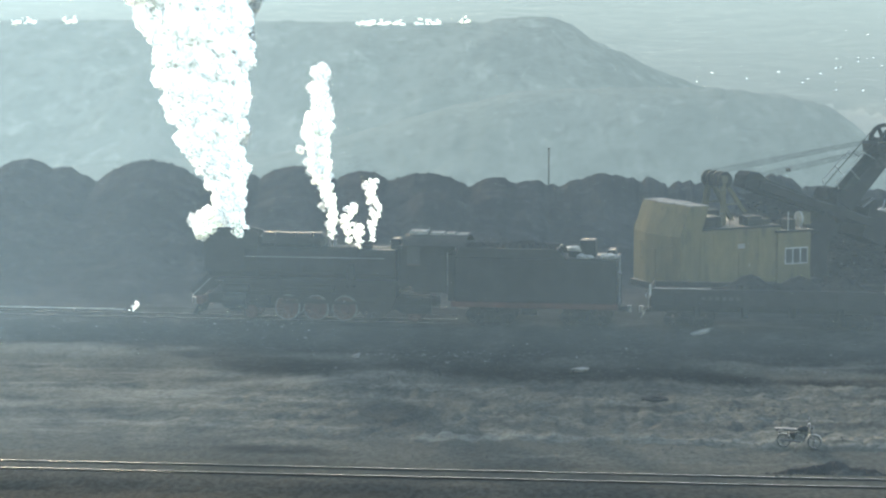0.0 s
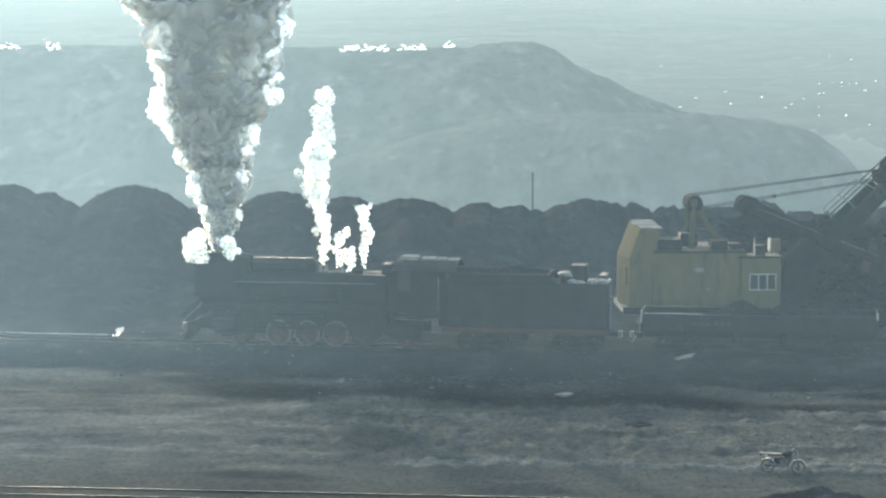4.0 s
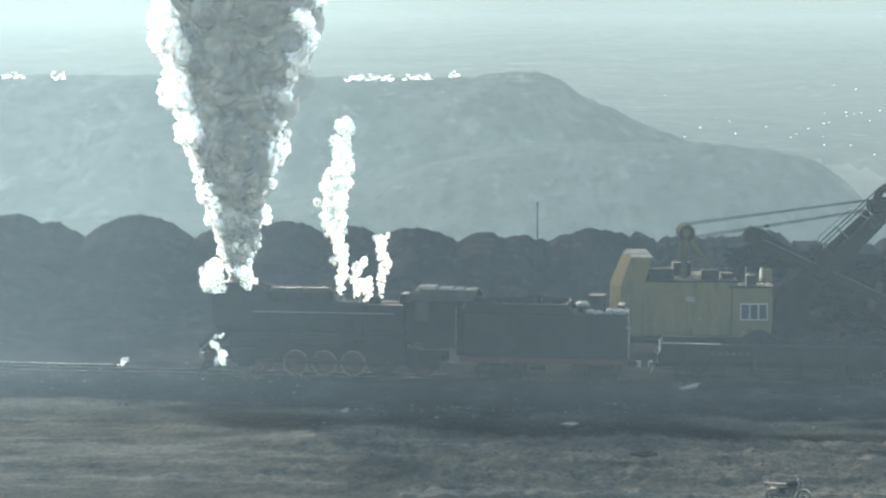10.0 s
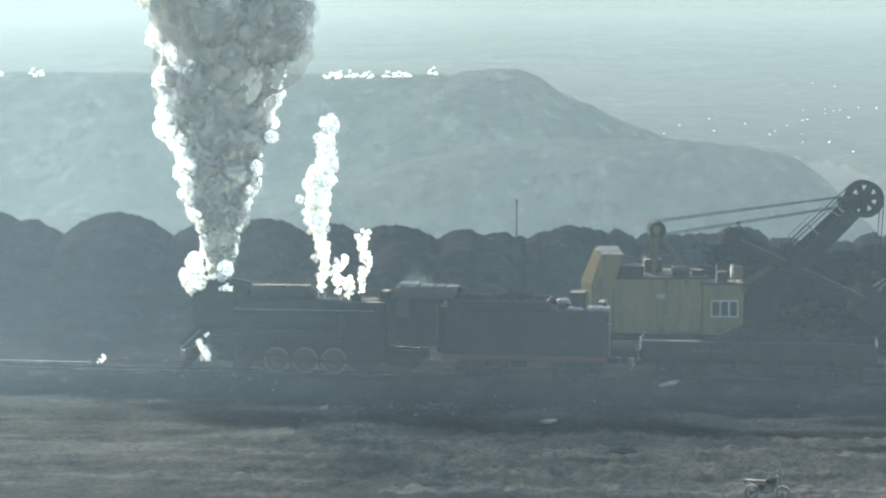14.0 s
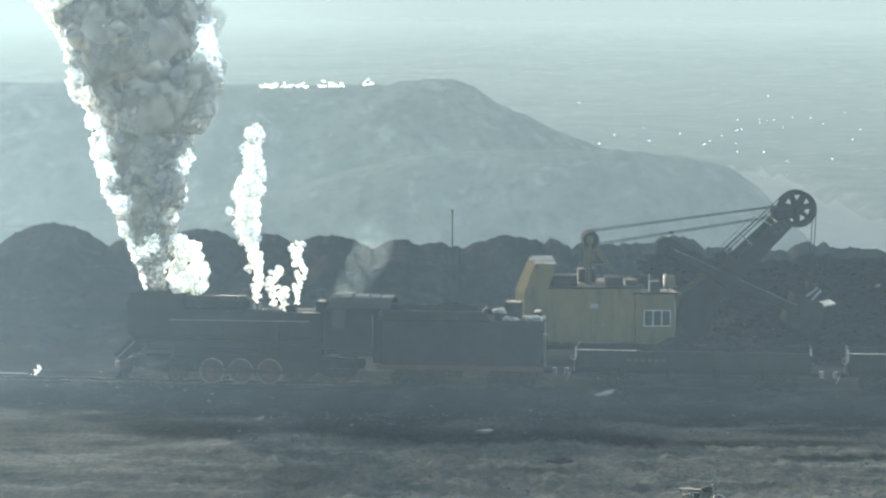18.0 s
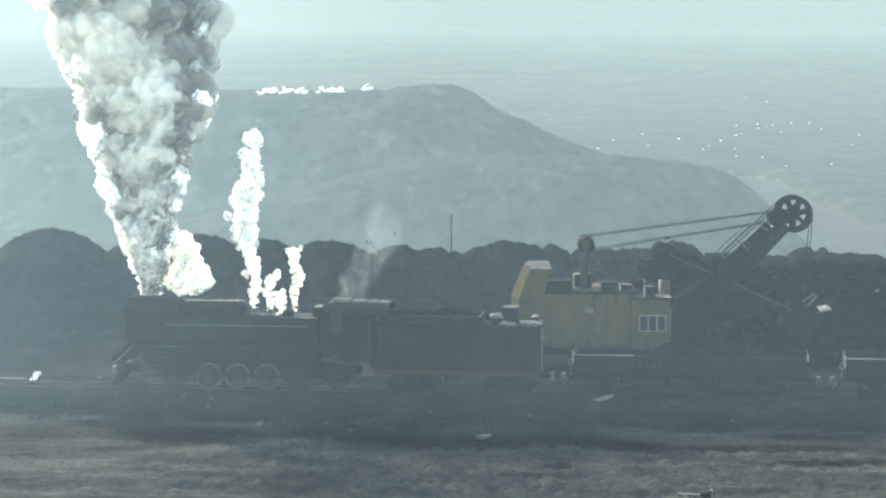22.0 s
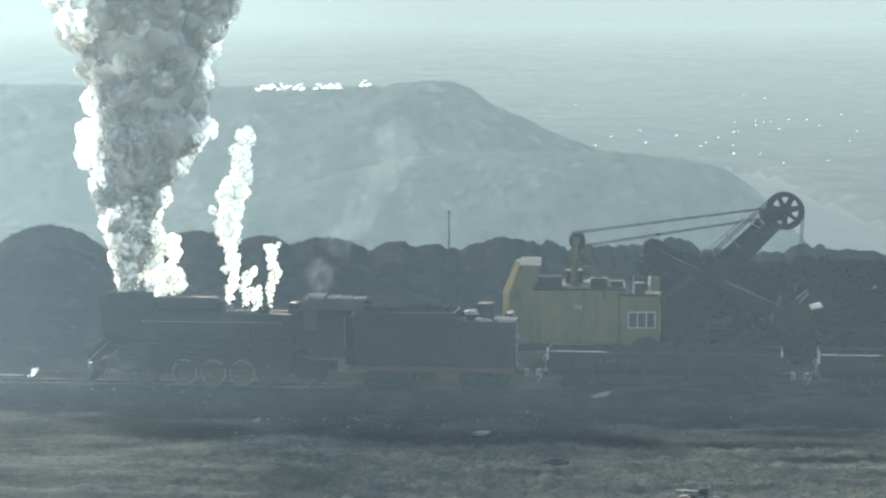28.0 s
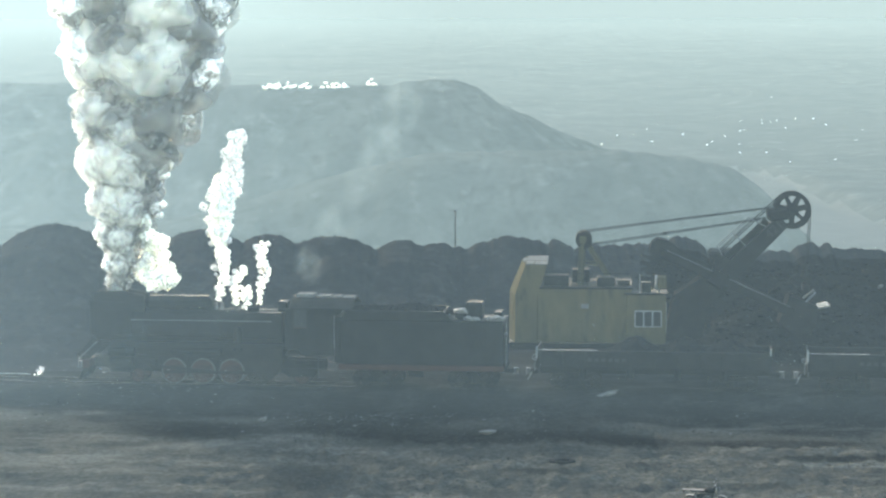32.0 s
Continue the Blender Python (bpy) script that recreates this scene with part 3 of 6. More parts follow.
sheet("backdrop_mesa", steps((-420, -260, 20), (-260, 200, 2.5), (200, 420, 20)), steps((420, 1020, 7), (1020, 1240, 40)), mesa, M_MESA, "flat-topped spoil mesa, its pale blue haze put into the glow", category="hill")
sheet("backdrop_spur", steps((-240, -60, 6), (-60, 150, 2), (150, 260, 10)), steps((436, 660, 5), (660, 780, 30)), spur, M_SPUR, "lower spoil spur, its pale blue haze put into the glow", category="hill")
far_plain = sheet("backdrop_plain", steps((-3000, -1000, 200), (-1000, -50, 25), (-50, 420, 4), (420, 1000, 25), (1000, 3000, 200)), steps((600, 2000, 14), (2000, 2400, 40), (2400, 4700, 100)), plain, M_PLAIN, "wide plain out to the horizon with a pale valley floor, haze put into the glow", category="plain")
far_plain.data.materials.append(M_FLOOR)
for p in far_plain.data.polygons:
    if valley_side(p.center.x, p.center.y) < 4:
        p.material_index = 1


# tiny buildings far out on the plain, their ends to the sun
far = random.Random(8)
bm = bmesh.new()
for k in range(34):
    y = far.choice((far.uniform(1290, 1500), far.uniform(1450, 1750), far.uniform(1700, 2100)))
    x = (y + 138) * math.tan(radians(far.choice((far.gauss(6.3, 0.7), far.uniform(2.5, 9.4)))))
    w, h, z = far.uniform(0.10, 0.34), far.uniform(0.05, 0.3), plain(x, y)
    n0 = len(bm.verts)
    box(x - w, x + w, y - 0.5, y + 0.5, z - 2.0, z + 0.2 + h, 0, bm)
    bm.verts.ensure_lookup_table()
    bmesh.ops.rotate(bm, verts=bm.verts[n0:], cent=(x, y, z), matrix=Matrix.Rotation(radians(far.uniform(30, 60)), 3, "Z"))
tagged(new("far_buildings", mesh_of("far_buildings", bm, M_LIME)), "tiny pale buildings far out on the hazy plain", "buildings", "", "stuff")


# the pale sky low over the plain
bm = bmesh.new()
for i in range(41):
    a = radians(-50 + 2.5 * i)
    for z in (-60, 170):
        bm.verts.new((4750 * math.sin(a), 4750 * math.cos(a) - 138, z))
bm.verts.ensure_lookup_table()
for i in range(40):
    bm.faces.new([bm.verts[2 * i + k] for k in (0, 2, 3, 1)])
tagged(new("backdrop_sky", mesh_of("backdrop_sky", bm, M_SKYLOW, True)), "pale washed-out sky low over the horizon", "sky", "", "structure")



# upright see-through sheets added as a haze veil, fading out at the ground
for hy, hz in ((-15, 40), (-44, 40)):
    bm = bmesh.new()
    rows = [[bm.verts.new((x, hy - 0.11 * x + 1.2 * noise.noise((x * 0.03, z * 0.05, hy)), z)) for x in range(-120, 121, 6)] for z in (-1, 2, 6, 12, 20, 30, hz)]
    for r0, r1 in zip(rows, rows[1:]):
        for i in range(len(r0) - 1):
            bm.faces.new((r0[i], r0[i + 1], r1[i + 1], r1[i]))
    tagged(new("dust_haze", mesh_of("dust_haze", bm, M_HAZE, True)), "thin bluish veil sheet standing in for haze over the yard", "haze", "", "stuff")


# ---- railway ----
def rail_mesh(length, n=24):
    """A flat-bottomed rail along x, its head at z = 0."""
    bm = bmesh.new()
    out = ((-0.036, 0), (0.036, 0), (0.036, -0.035), (0.010, -0.05), (0.010, -0.12), (0.065, -0.135), (0.065, -0.15), (-0.065, -0.15), (-0.065, -0.135), (-0.010, -0.12), (-0.010, -0.05), (-0.036, -0.035))
    rows = [[bm.verts.new((x, y, z)) for y, z in out] for x in np.linspace(-length / 2, length / 2, n)]
    k = len(out)
    for p, q in zip(rows, rows[1:]):
        for j in range(k):
            bm.faces.new((p[j], p[(j + 1) % k], q[(j + 1) % k], q[j]))
    bmesh.ops.recalc_face_normals(bm, faces=bm.faces)
    return bm


def railway(name, m, label, x0, x1, sleepers, worn):
    base = tagged(new(name), label, "railway track", "", "structure")
    base.matrix_basis = m
    me = mesh_of("rail", rail_mesh(x1 - x0), M_RUST)
    head = mesh_of("railhead", box(-(x1 - x0) / 2, (x1 - x0) / 2, -0.007, 0.007, 0.001, 0.006, 0), worn)
    for y in (-0.7535, 0.7535):
        r = part("rail", me, None, base, "steel rail with a polished head", pose((x0 + x1) / 2, y, 0))
        part("railhead", head, None, r)
    sl = mesh_of("sleeper", box(-0.11, 0.11, -1.25, 1.25, -0.30, -0.152, 0.02), M_WOOD)
    for i, x in enumerate(np.arange(x0 + 0.3, x1, sleepers)):
        part("sleeper", sl, None, base, "", pose(x, random.uniform(-0.05, 0.05), random.uniform(-0.02, 0), 0, 0, random.uniform(-2, 2)))


railway("track_main", TRACK, "coal-blackened railway track under the train", -45, 45, 0.62, M_STEEL)
railway("track_near", NEAR_TRACK, "railway track with shining rails across dusty ground", -36, 36, 0.62, M_RAIL)

# how far the train has rolled: seconds, metres
ROLL = ((0, -1.15), (1, -1.05), (2, -0.93), (3.5, -0.80), (5, -0.69), (6, -0.52), (7, -0.36), (8, -0.27), (9, -0.18), (10, -0.08), (11, 0.01), (12, 0.03), (13, 0.06), (14, 0.01), (15.5, 0.0),
        (17, 0), (19, -0.01), (20, -0.02), (21, -0.06), (22, -0.10), (23, -0.22), (24, -0.40), (25, -0.63), (26, -0.85), (27.5, -1.24), (28, -1.32), (29, -1.48), (30, -1.72), (31, -1.98), (32, -2.22))
rolling = []     # things on the line: the thing and its place
wheels = []      # wheels: the wheel, its place on its thing, its radius
rods = []        # coupling rods: the rod, its place, the crank's throw


def wheel_mesh(r, spokes, material=None, width=0.13):
    """A spoked wheel centre in one piece; the driving wheels carry a balance weight."""
    bm = bmesh.new()
    radii = (0.0, 0.24 * r, 0.52 * r, r - 0.13, r - 0.05)
    k = spokes * 2
    hub = bm.verts.new((0, 0, 0))
    rings = [[bm.verts.new((q * math.cos(2 * math.pi * i / k), 0, q * math.sin(2 * math.pi * i / k))) for i in range(k)] for q in radii[1:]]
    for i in range(k):
        j = (i + 1) % k
        bm.faces.new((hub, rings[0][i], rings[0][j]))
        heavy = spokes > 8 and k * 0.58 < i < k * 0.92
        for a, b, full in ((0, 1, False), (1, 2, heavy), (2, 3, True)):
            if full or i % 2 == 0:
                bm.faces.new((rings[a][i], rings[b][i], rings[b][j], rings[a][j]))
    bmesh.ops.recalc_face_normals(bm, faces=bm.faces)
    bmesh.ops.solidify(bm, geom=bm.faces[:], thickness=width * 0.7)
    bmesh.ops.translate(bm, verts=bm.verts, vec=(0, width * 0.35 if sum(v.co.y for v in bm.verts) < 0 else -width * 0.35, 0))
    return bm


def tyre_mesh(r, width=0.13):
    return ring((0, 0, 0), r, 0.07, width)


def wheelset(parent, x, r, spokes, material, name="wheelset", tyre_label="", tyre_mat=None):
    ax = part(name, rod((0, -0.7, 0), (0, 0.7, 0), 0.08, 10), M_RUST, parent, "", pose(x, 0, r))
    wm = mesh_of("wheel", wheel_mesh(r, spokes), material)
    tm = mesh_of("tyre", tyre_mesh(r), tyre_mat or M_RUST)
    for y, turn in ((-0.76, 0), (0.76, 180)):
        part("wheel", wm, None, ax, "", pose(0, y, 0, 0, 0, turn))
        part("tyre", tm, None, ax, tyre_label, pose(0, y, 0, 0, 0, turn))
    wheels.append((ax, (x, 0, r), r))
    return ax


def boiler_ring(x0, x1, r, zc, n=40):
    return rod((x0, 0, zc), (x1, 0, zc), r, n)


def bogie(parent, x, r=0.45, gap=1.75):
    b = part("bogie_frame", slab([(-1.35, 0.42), (-1.2, 0.62), (-0.45, 0.52), (-0.3, 0.78), (0.3, 0.78), (0.45, 0.52), (1.2, 0.62), (1.35, 0.42), (1.1, 0.32), (0.5, 0.36), (0.35, 0.26), (-0.35, 0.26), (-0.5, 0.36), (-1.1, 0.32)], -1.05, -0.93),
             M_GREY, parent, "cast steel bogie side frame", pose(x, 0, 0))
    part("bogie_frame", b.data, None, parent, "", pose(x, 1.98, 0))
    part("bolster", box(-0.28, 0.28, -1.0, 1.0, 0.5, 0.85), M_GREY, parent, "", pose(x, 0, 0))
    for s in (-0.22, 0, 0.22):
        part("spring", rod((s, -0.99, 0.36), (s, -0.99, 0.62), 0.07, 8), M_BLACK, parent, "", pose(x, -0.08, 0))
    for dx in (-gap / 2, gap / 2):
        wheelset(parent, x + dx, r, 7, M_RUST)
        for y in (-1.08, 1.08):
            part("axle_box", box(-0.15, 0.15, -0.07, 0.07, r - 0.15, r + 0.15, 0.04), M_GREY, parent, "", pose(x + dx, y, 0))


def knuckle(parent, x, way):
    part("coupler", box(-0.35, 0.25, -0.12, 0.12, 0.75, 1.0, 0.03), M_RUST, parent, "rusty knuckle coupler", pose(x, 0, 0))
    part("coupler_knuckle", rod((0, 0, 0.7), (0, 0, 1.04), 0.13, 12), M_STEEL, parent, "worn bright coupler knuckle", pose(x + 0.3 * way, -0.06, 0))


def locomotive():
    L = thing("steam_locomotive", TRACK, "sooty black steam locomotive blowing steam on a coal railway", "locomotive")
    P = lambda name, bm, m=M_BLACK, label="", at=None, smooth=False: part(name, bm, m, L, label, at, smooth)
    # boiler, smokebox and firebox
    P("boiler", boiler_ring(-14.2, -7.0, 0.98, 3.02), M_BLACK, "round sooty boiler barrel", smooth=False)
    for x in (-13.4, -12.1, -10.8, -9.4, -8.2):
        P("boiler_band", boiler_ring(x - 0.04, x + 0.04, 1.0, 3.02), M_BLACK)
    sm = P("smokebox", boiler_ring(-16.85, -14.2, 1.03, 3.02), M_BLACK, "matt black smokebox")
    part("smokebox_ring", boiler_ring(-16.93, -16.85, 1.07, 3.02), M_BLACK, sm)
    d = P("smokebox_door", rod((-16.93, 0, 3.02), (-17.12, 0, 3.02), 0.82, 30, 0.45), M_BLACK, "domed smokebox door")
    part("hinge_strap", box(-17.13, -17.0, -0.6, 0.5, 3.2, 3.27), M_BLACK, d)
    part("hinge_strap", box(-17.13, -17.0, -0.6, 0.5, 2.75, 2.82), M_BLACK, d)
    part("door_handle", rod((-17.25, 0, 3.02), (-17.1, 0, 3.02), 0.07, 8), M_STEEL, d)
    hl = P("headlight", rod((-17.35, 0, 4.25), (-16.95, 0, 4.25), 0.22, 16, 0.18), M_BLACK, "round headlight on the smokebox front")
    part("lens", rod((-17.37, 0, 4.25), (-17.35, 0, 4.25), 0.19, 16), M_GLASS, hl)
    part("bracket", box(-17.2, -16.9, -0.08, 0.08, 3.95, 4.1), M_BLACK, hl)
    # chimney in its raised casing, and the skyline casing behind it
    P("chimney", rod((-15.8, 0, 3.8), (-15.8, 0, 4.9), 0.46, 24, 0.52), M_BLACK, "stubby chimney")
    P("chimney_rim", ring((0, 0, 0), 0.58, 0.10, 0.10), M_BLACK, "", pose(-15.8, 0, 4.9, 90, 0, 0))
    P("chimney_casing", slab([(-17.05, 3.9), (-17.05, 4.75), (-16.9, 4.88), (-16.5, 4.95), (-15.2, 4.94), (-14.6, 4.82), (-14.2, 4.72), (-14.2, 3.8)], -0.66, -0.56), M_BLACK, "tall sooty wind casing round the chimney")
    P("chimney_casing", slab([(-17.05, 3.9), (-17.05, 4.75), (-16.9, 4.88), (-16.5, 4.95), (-15.2, 4.94), (-14.6, 4.82), (-14.2, 4.72), (-14.2, 3.8)], 0.56, 0.66), M_BLACK)
    P("skyline_casing", box(-14.25, -10.55, -0.52, 0.52, 3.85, 4.68, 0.34), M_BLACK, "long black casing over the boiler's domes")
    for x in (-13.3, -12.2, -11.2):
        P("casing_seam", box(x - 0.02, x + 0.02, -0.54, 0.54, 3.9, 4.70, 0), M_BLACK)
    # smoke deflectors
    for y in (-1.42, 1.36):
        df = P("smoke_deflector", slab([(-17.0, 2.7), (-17.0, 4.25), (-16.75, 4.45), (-14.9, 4.45), (-14.75, 4.3), (-14.75, 2.7)], y, y + 0.05), M_BLACK, "flat smoke deflector plate")
        for x in (-16.6, -15.2):
            part("stay", rod((x, y, 4.0), (x, y * 0.55, 4.0), 0.025, 6), M_BLACK, df)
    # safety valves, whistle, turret, generator
    for x in (-10.35, -10.05):
        P("safety_valve", rod((x, -0.15, 3.9), (x, -0.15, 4.35), 0.10, 10, 0.07), M_STEEL, "worn steel safety valve")
    P("whistle", rod((-9.1, -0.3, 3.85), (-9.1, -0.3, 4.3), 0.05, 8), M_STEEL)
    P("turret", box(-6.95, -6.42, -0.5, 0.5, 3.9, 4.46, 0.06), M_BLACK, "steam turret ahead of the cab")
    P("generator", rod((-8.6, -0.35, 4.1), (-8.0, -0.35, 4.1), 0.2, 14), M_BLACK, "small turbine generator on the boiler")
    P("firebox", slab([(-8.9, 1.3), (-8.9, 3.0), (-8.6, 3.9), (-6.6, 3.9), (-6.6, 1.3)], -1.02, 1.02), M_BLACK, "square-shouldered firebox")
    P("ashpan", slab([(-8.6, 0.55), (-8.9, 1.3), (-6.6, 1.3), (-6.9, 0.55)], -0.8, 0.8), M_RUST, "rusty ashpan")
    # running boards, the front slope and steps
    for y0, y1 in ((-1.55, -0.85), (0.85, 1.55)):
        rb = P("running_board", box(-16.6, -6.4, y0, y1, 2.24, 2.30, 0.01), M_BLACK, "long running board with a worn bright edge")
        e = y0 if y0 < 0 else y1
        part("edge_strip", box(-16.6, -6.4, e - 0.03, e + 0.03, 2.22, 2.315, 0.01), M_GREY, rb, "worn steel edge")
        P("front_slope", beam((-16.6, (y0 + y1) / 2, 2.27), (-17.6, (y0 + y1) / 2, 1.32), 0.7, 0.05, up=(0, 1, 0)), M_BLACK, "sloped foot plate at the front")
        P("slope_rail", rod((-16.6, e, 2.31), (-17.65, e, 1.33), 0.022, 8), M_STEEL, "bright slanting handrail")
    for y in (-1.02, 1.02):
        h = P("handrail", rod((-16.8, y * 1.05, 3.45), (-7.2, y * 1.05, 3.45), 0.022, 6), M_STEEL, "thin steel handrail along the boiler")
        for x in (-16, -14, -12, -10, -8):
            part("handrail_post", rod((x, y * 0.92, 3.42), (x, y * 1.05, 3.45), 0.02, 6), M_STEEL, h)
    for i, x in enumerate((-12.9, -11.7, -9.9)):
        P("sand_pipe", rod((x, -1.0, 3.1), (x - 0.15, -1.0, 1.5), 0.03, 6), M_RUST)
    # frame, cylinders, valve gear
    for y in (-0.5, 0.5):
        P("frame_plate", slab([(-17.0, 0.85), (-17.0, 1.35), (-14.5, 1.5), (-7.0, 1.4), (-4.4, 1.3), (-4.4, 0.85), (-7.0, 0.6), (-14.0, 0.6)], y - 0.05, y + 0.05), M_BLACK, "long bar frame")
    for y in (-1.18, 1.18):
        c = P("cylinder", rod((-15.9, y, 1.05), (-14.7, y, 1.05), 0.42, 24), M_BLACK, "fat outside cylinder")
        part("cylinder_cover", rod((-15.98, y, 1.05), (-15.9, y, 1.05), 0.36, 20), M_GREY, c)
        v = P("valve_chest", rod((-16.0, y, 1.72), (-14.6, y, 1.72), 0.24, 18), M_BLACK, "piston valve chest")
        part("valve_cover", rod((-16.07, y, 1.72), (-16.0, y, 1.72), 0.19, 16), M_GREY, v)
        P("slide_bar", box(-14.7, -13.3, y - 0.06, y + 0.06, 1.28, 1.36, 0.01), M_GREY)
        P("slide_bar", box(-14.7, -13.3, y - 0.06, y + 0.06, 0.82, 0.90, 0.01), M_GREY)
        P("piston_rod", rod((-14.7, y, 1.05), (-13.5, y, 1.05), 0.05, 8), M_GREY)
        P("crosshead", box(-13.75, -13.4, y - 0.1, y + 0.1, 0.88, 1.3, 0.03), M_GREY)
        P("expansion_link", slab([(-11.95, 1.3), (-11.8, 1.65), (-11.85, 2.0), (-11.7, 2.0), (-11.62, 1.65), (-11.78, 1.3)], y - 0.05, y + 0.05), M_GREY)
        P("radius_rod", beam((-14.6, y, 1.72), (-11.8, y, 1.66), 0.06, 0.05), M_GREY)
        cr = P("coupling_rod", box(-12.75, -7.7, -0.04, 0.04, -0.07, 0.07, 0.02), M_RUST, "worn steel coupling rod")
        rods.append((cr, (0, y * 0.83, 0.685), 0.33))
        mr = P("connecting_rod", beam((-13.6, 0, 0.36), (-9.43, 0, 0), 0.06, 0.13), M_RUST, "worn steel connecting rod")
        rods.append((mr, (0, y * 0.93, 0.685), 0.33))
    # rear driving wheel coloured dark for the shade under the cab
    for x in (-12.57, -11.0, -9.43, -7.86):
        ws = wheelset(L, x, 0.685, 15, M_RED if x < -8 else M_RUST, "driving_wheelset", "worn steel tyre" if x < -8 else "", M_TYRE if x < -8 else M_RUST)
        for y in (-0.86, 0.86):
            part("crank_pin", rod((0.33, y - 0.1, 0), (0.33, y + 0.1, 0), 0.07, 8), M_STEEL, ws)
    wheelset(L, -14.55, 0.42, 9, M_RED, "pony_wheelset")
    wheelset(L, -5.6, 0.46, 9, M_RED, "trailing_wheelset")
    P("trailing_truck", slab([(-6.6, 0.75), (-6.4, 0.95), (-4.9, 0.95), (-4.6, 0.75), (-4.9, 0.5), (-6.3, 0.5)], -1.05, -0.95), M_BLACK)
    P("brake_hanger", beam((-10.2, -0.76, 1.35), (-10.2, -0.76, 0.45), 0.06, 0.1), M_BLACK)
    P("brake_hanger", beam((-11.8, -0.76, 1.35), (-11.8, -0.76, 0.45), 0.06, 0.1), M_BLACK)
    # block added to close light gaps where the inside looks dark
    P("frame_stretcher", box(-16.2, -6.6, -0.42, 0.42, 0.62, 2.26, 0.03), M_BLACK, "plain black box filling the dark space between the frames")
    P("valance", box(-15.9, -6.4, -1.50, -1.46, 2.02, 2.24, 0.01), M_BLACK, "narrow skirt under the running board")
    # front end
    P("buffer_beam", box(-17.45, -17.1, -1.45, 1.45, 0.85, 1.3, 0.03), M_RED, "grimy red buffer beam")
    P("pilot", slab([(-17.45, 0.85), (-17.75, 0.22), (-17.55, 0.18), (-17.15, 0.85)], -1.2, 1.2), M_BLACK, "sloped pilot over the rails")
    knuckle(L, -17.6, -1)
    for y in (-1.2, 1.2):
        st = P("front_step", box(-17.4, -17.1, y - 0.2, y + 0.2, 0.45, 0.5, 0.01), M_BLACK)
        part("step_hanger", beam((-17.2, y, 0.45), (-17.2, y, 0.9), 0.05, 0.3), M_BLACK, st)
        P("lamp", rod((-17.5, y, 1.5), (-17.3, y, 1.5), 0.1, 10), M_BLACK)
    # cab
    for y0, y1, side in ((-1.52, -1.47, -1), (1.47, 1.52, 1)):
        cb = slab([(-6.35, 2.0), (-6.35, 4.22), (-5.9, 4.22), (-5.9, 3.2), (-5.2, 3.2), (-5.2, 4.22), (-3.75, 4.22), (-3.75, 1.75), (-5.5, 1.75), (-5.7, 2.0)], y0, y1)
        cw = P("cab_side", cb, M_BLACK, "black steel cab side with a dusty window")
        part("pane", box(-5.9, -5.2, y0 + 0.01, y1 - 0.01, 3.2, 4.22, 0), M_GLASS, cw, "dusty cab window")
        part("window_frame", beam((-5.9, y0, 3.2), (-5.2, y0, 3.2), 0.04, 0.06), M_RED, cw)
        part("grab_rail", rod((-3.72, y0 - 0.05, 2.1), (-3.72, y0 - 0.05, 3.9), 0.02, 6), M_STEEL, cw, "bright steel grab rail")
    P("cab_front", box(-6.38, -6.32, -1.47, 1.47, 2.0, 4.15, 0.01), M_BLACK)
    P("cab_floor", box(-6.35, -3.65, -1.47, 1.47, 1.7, 1.78, 0.01), M_WOOD)
    arc = [(-1.72 + 3.44 * i / 10, 4.20 + 0.50 * math.sin(math.pi * i / 10) ** 0.8) for i in range(11)]
    bm = bmesh.new()
    lo, hi = [], []
    for y, z in arc:
        lo.append([bm.verts.new((x, y, z)) for x in (-6.1, -2.75)])
        hi.append([bm.verts.new((x, y, z + 0.05)) for x in (-6.1, -2.75)])
    for i in range(10):
        for g, k in ((lo, 1), (hi, -1)):
            bm.faces.new((g[i][0], g[i][1], g[i + 1][1], g[i + 1][0])[::k])
        for k in (0, 1):
            bm.faces.new((lo[i][k], lo[i + 1][k], hi[i + 1][k], hi[i][k]))
    for i in (0, 10):
        bm.faces.new((lo[i][0], lo[i][1], hi[i][1], hi[i][0]))
    bmesh.ops.recalc_face_normals(bm, faces=bm.faces)
    rf = P("cab_roof", bm, M_DARKROOF, "arched sheet-metal cab roof, lit along its top")
    for x, w, top in ((-5.45, 0.48, 4.90), (-4.45, 0.38, 4.82), (-3.75, 0.24, 4.80), (-3.1, 0.32, 4.77)):
        part("roof_hatch", box(x - w, x + w, -0.5, 0.5, 4.70, top, 0.02), M_ROOFLID, rf, "raised roof hatch, coloured pale as if sunlit")
    for y in (-1.5, 1.5):
        for z in (0.5, 0.95, 1.4):
            P("cab_step", box(-4.6, -4.2, y - 0.12, y + 0.12, z, z + 0.04, 0.01), M_GREY, "worn cab step")
        P("step_hanger", beam((-4.62, y, 0.5), (-4.62, y, 1.75), 0.04, 0.2), M_BLACK)
        P("injector", rod((-5.8, y * 0.9, 1.35), (-5.1, y * 0.9, 1.35), 0.09, 10), M_GREY, "steam injector below the cab")
    P("air_pump", rod((-9.0, -1.2, 1.9), (-9.0, -1.2, 3.0), 0.24, 14), M_BLACK, "upright air pump beside the boiler")
    P("air_pump_head", rod((-9.0, -1.2, 3.0), (-9.0, -1.2, 3.15), 0.17, 12), M_GREY)
    P("air_reservoir", rod((-12.6, -1.2, 1.85), (-9.9, -1.2, 1.85), 0.2, 14), M_BLACK, "long air reservoir under the running board")
    P("feed_pipe", rod((-14.0, -1.02, 2.6), (-6.9, -1.06, 2.5), 0.05, 8), M_RUST)
    P("feed_pipe", rod((-14.0, -1.02, 2.6), (-14.0, -0.7, 3.7), 0.05, 8), M_RUST)
